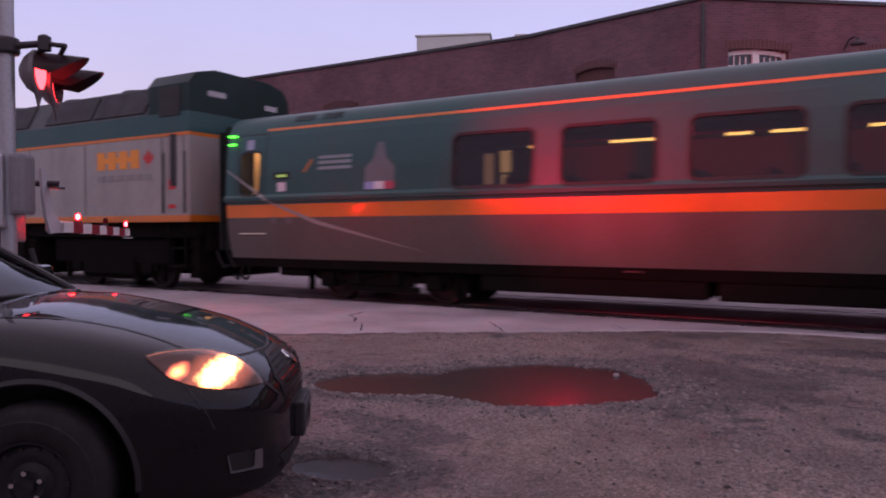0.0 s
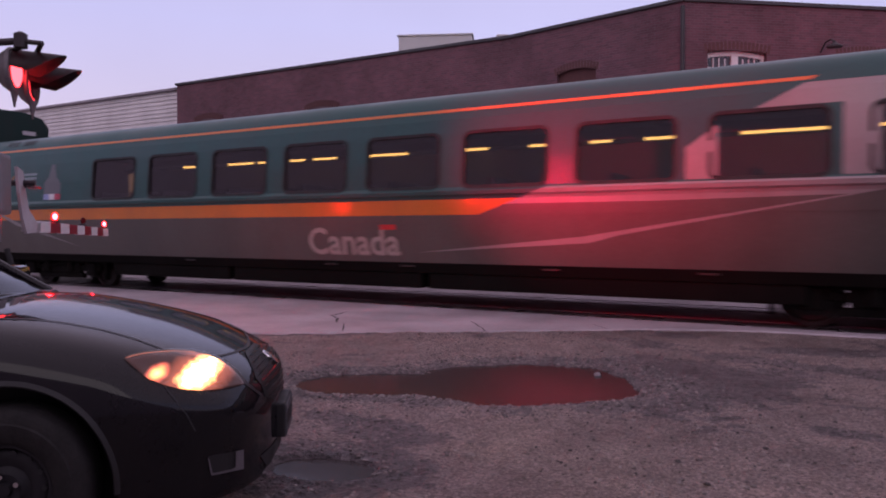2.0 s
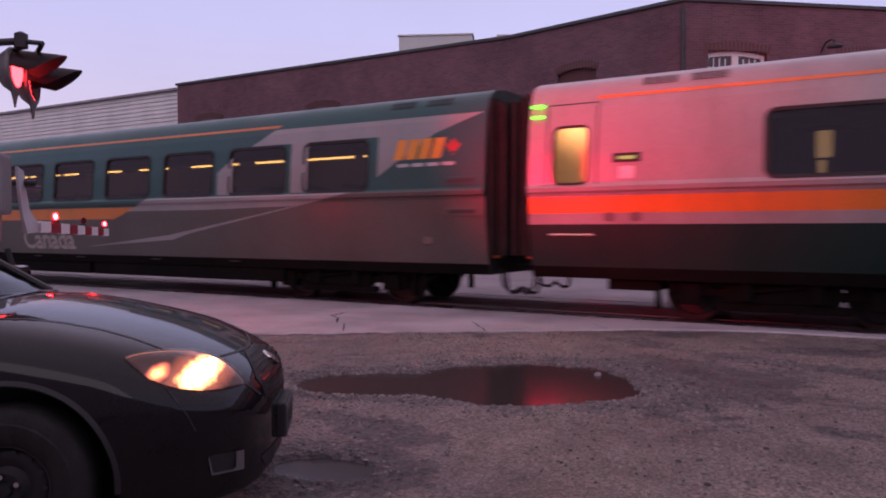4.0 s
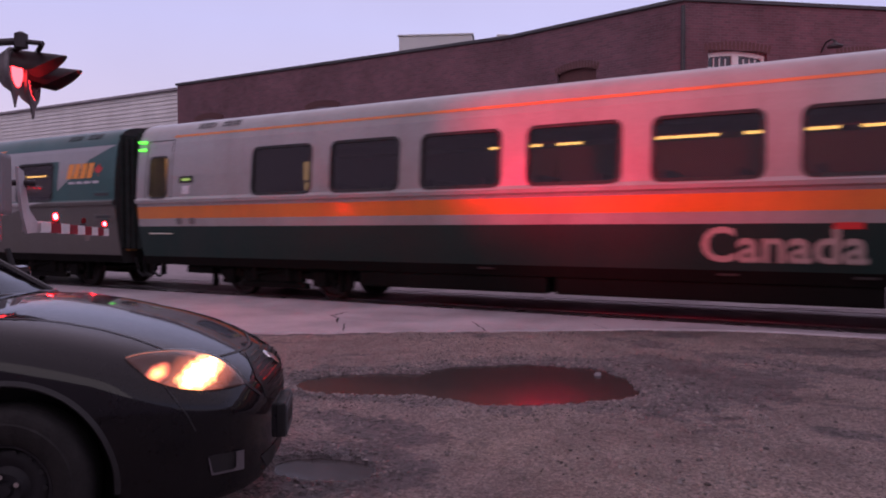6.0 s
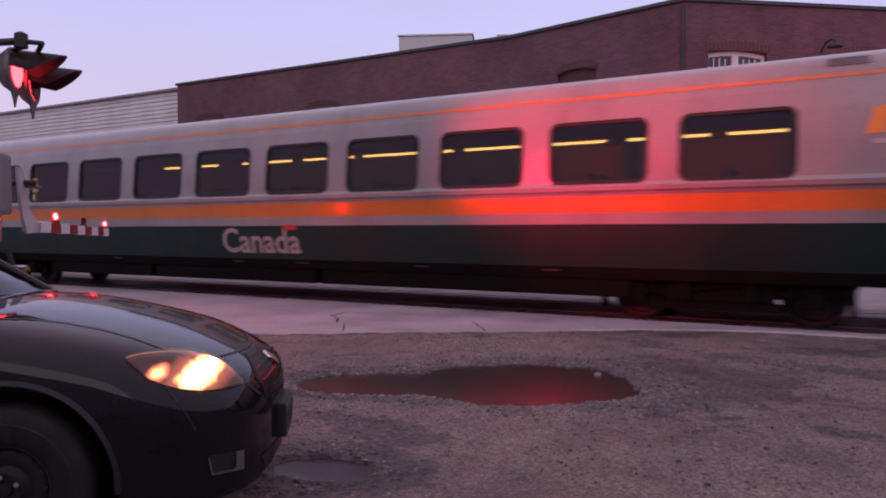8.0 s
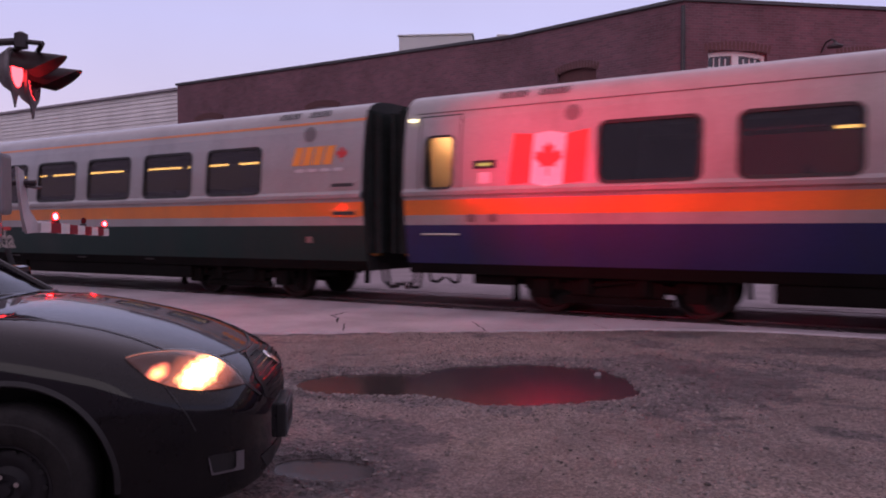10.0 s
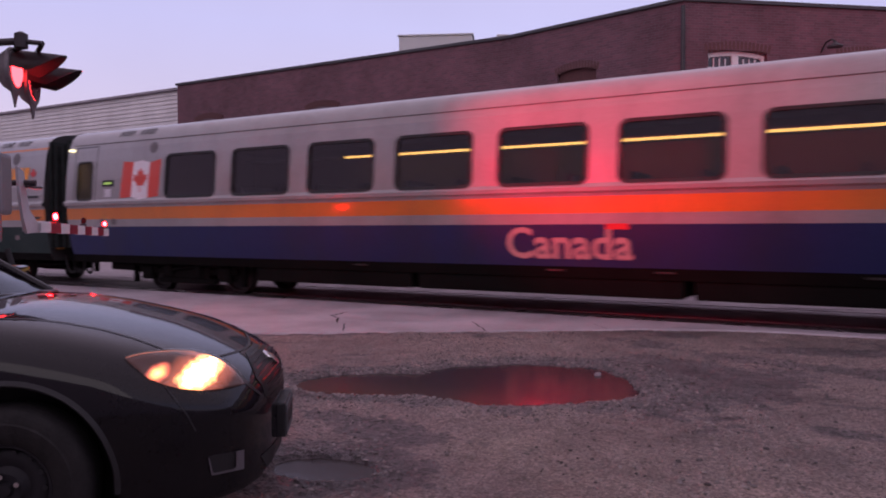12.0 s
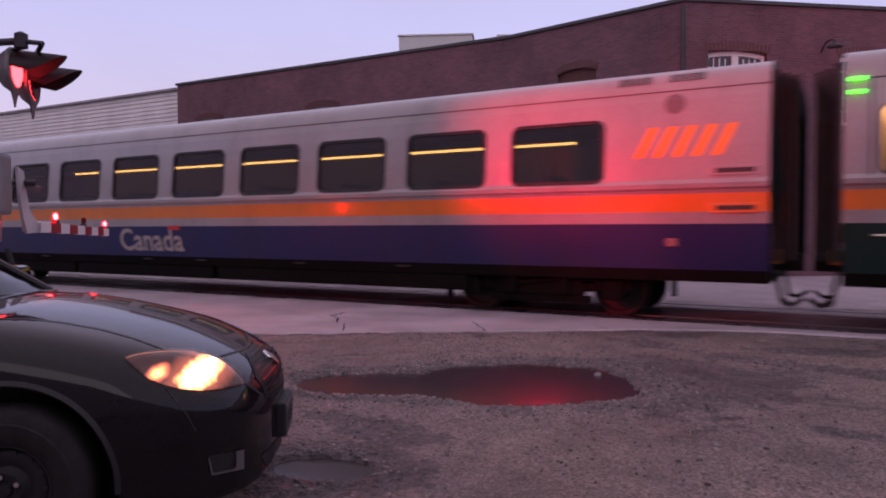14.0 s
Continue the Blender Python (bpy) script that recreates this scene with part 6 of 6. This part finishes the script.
part("washer_jet", boxes((-0.22, -0.18, -0.02, 0.02, 0.985, 1.0), bevel=0.006), trim, car)
part("seat_backs", boxes((-1.75, -1.6, -0.62, -0.12, 0.5, 1.25), (-1.75, -1.6, 0.12, 0.62, 0.5, 1.25), bevel=0.05), trim, car)
for s in (-1, 1):
    part("tail_light", boxes((-3.6, -3.4, s * 0.68 - 0.1, s * 0.68 + 0.1, 0.8, 0.93), bevel=0.03), red_dead, car)
for s in (-1, 1):
    beam = new("headlight_beam", bpy.data.lights.new("headlight_beam", "SPOT"))
    beam.data.energy, beam.data.color = 17, (1.0, 0.72, 0.42)
    beam.data.spot_size, beam.data.spot_blend, beam.data.shadow_soft_size = radians(70), 0.8, 0.06
    beam.matrix_world = look(CAR @ Vector((0.98, s * 0.62, 0.70)), CAR @ Vector((6.0, s * 0.5, 0.0)))

# ------------------------------------------------------------ loose things on the ground
crackm = mat("crack_dark", (0.03, 0.026, 0.026), 0.9)
for pts, w in (([(-7.16, 9.55), (-7.04, 8.98), (-6.79, 8.79), (-6.42, 8.29)], 0.02), ([(-6.28, 8.3), (-5.77, 7.59)], 0.012), ([(-4.8, 9.43), (-4.44, 8.98), (-4.14, 8.56)], 0.012), ([(-3.13, 9.99), (-2.77, 9.59)], 0.01)):
    tagged(part("road_crack", crack(pts, w, 3), crackm), "dark crack in the pale asphalt", "crack", kind="structure")


def stone_field():
    """Loose stones over the lot, thick on the puddles' rims."""
    rnd = random.Random(11)
    base = bmesh.new()
    bmesh.ops.create_icosphere(base, subdivisions=1, radius=1)
    co = [v.co.copy() for v in base.verts]
    tri = [[v.index for v in f.verts] for f in base.faces]
    base.free()
    verts, faces = [], []

    def put(x, y, r):
        z = dip(x, y)
        m = Euler((rnd.random() * 6, rnd.random() * 6, rnd.random() * 6)).to_matrix()
        sc = Vector((rnd.uniform(0.7, 1.3), rnd.uniform(0.7, 1.3), rnd.uniform(0.45, 0.8))) * r
        n = len(verts)
        for c in co:
            p = m @ c * rnd.uniform(0.85, 1.15)
            verts.append((x + p.x * sc.x, y + p.y * sc.y, z + r * 0.15 + p.z * sc.z))
        faces.extend([[n + i for i in t] for t in tri])
    for _ in range(7000):
        x, y = rnd.uniform(-5.5, 1.5), rnd.uniform(2.2, 9.5)
        if y < road_edge(x) - 0.1 and noise.noise(Vector((x * 0.8, y * 0.8, 2))) > -0.25 + rnd.random() * 0.5 and dip(x, y) > WATER + 0.005:
            put(x, y, rnd.choice((0.006, 0.008, 0.010, 0.012, 0.017)))
    for cx, cy, a, b, turn, deep in PUDDLES[:3]:
        c, s = math.cos(radians(turn)), math.sin(radians(turn))
        for _ in range(1800 if a > 0.9 else 120):
            q, k = rnd.random() * 6.2832, rnd.gauss(1.22, 0.2)
            u, v = a * k * math.cos(q), b * (k + 0.1) * math.sin(q)
            x, y = cx + u * c - v * s, cy + u * s + v * c
            if dip(x, y) > WATER - 0.01 and y < road_edge(x) - 0.05:
                put(x, y, rnd.choice((0.005, 0.007, 0.009, 0.012, 0.018)))
    me = bpy.data.meshes.new("gravel_stones")
    me.from_pydata(verts, [], faces)
    m, nt, b = shader("loose_stone")
    N, L = nt.nodes, nt.links
    g = N.new("ShaderNodeNewGeometry")
    rp = N.new("ShaderNodeValToRGB")
    rp.color_ramp.elements[0].color, rp.color_ramp.elements[1].color = (0.035, 0.028, 0.028, 1), (0.30, 0.25, 0.235, 1)
    L.new(g.outputs["Random Per Island"], rp.inputs[0])
    L.new(rp.outputs["Color"], b.inputs["Base Color"])
    b.inputs["Roughness"].default_value = 0.55
    me.materials.append(m)
    tagged(new("gravel_stones", me), "loose wet grey-brown gravel stones", "gravel", kind="stuff")


stone_field()
floatb = lathe([(0.004, -0.02), (0.025, -0.016), (0.034, 0.0), (0.026, 0.02), (0.004, 0.026)], 16)
lump = part("pale_lump", floatb, mat("pale_lump", (0.26, 0.23, 0.24), 0.5), None, smooth=True)
lump.location = (-2.04, 6.66, WATER + 0.005)
tagged(lump, "small pale lump lying at the edge of the puddle", "debris")


# ------------------------------------------------------------ what moves
def motions():
    step = 0.5
    times = [k * step for k in range(int(14 / step) + 1)]
    for ob, x0 in train:
        walk(ob, [(t, pose(x0 - travel(t), SIDE, 0)) for t in times])
    fine = [k * 0.1 for k in range(141)]
    for ob, x, r in SPIN:
        walk(ob, [(t, pose(x, 0, r, 0, -math.degrees(travel(t) / r), 0)) for t in fine])

    # the red lamps take turns once a second, imitated by turning the added inserts
    tick = 1 / 30
    for ob, beat in BLINK:
        rest = ob.matrix_basis.copy()
        a0, a1 = (0.0, 180.0) if beat == 0 else (180.0, 0.0)      # angle at 0 s, and after the first change
        rows = [(0.0, a0)]
        for k in range(14):
            for at, fr, to in ((k + 0.10, a0, a1), (k + 0.54, a1, a0)):
                rows += [(at + i * tick, fr + (to - fr) * i / 3) for i in range(4)]
        rows.append((14.0, a0))
        walk(ob, [(t, rest @ pose(0, 0, 0, 0, 0, a)) for t, a in rows])


motions()
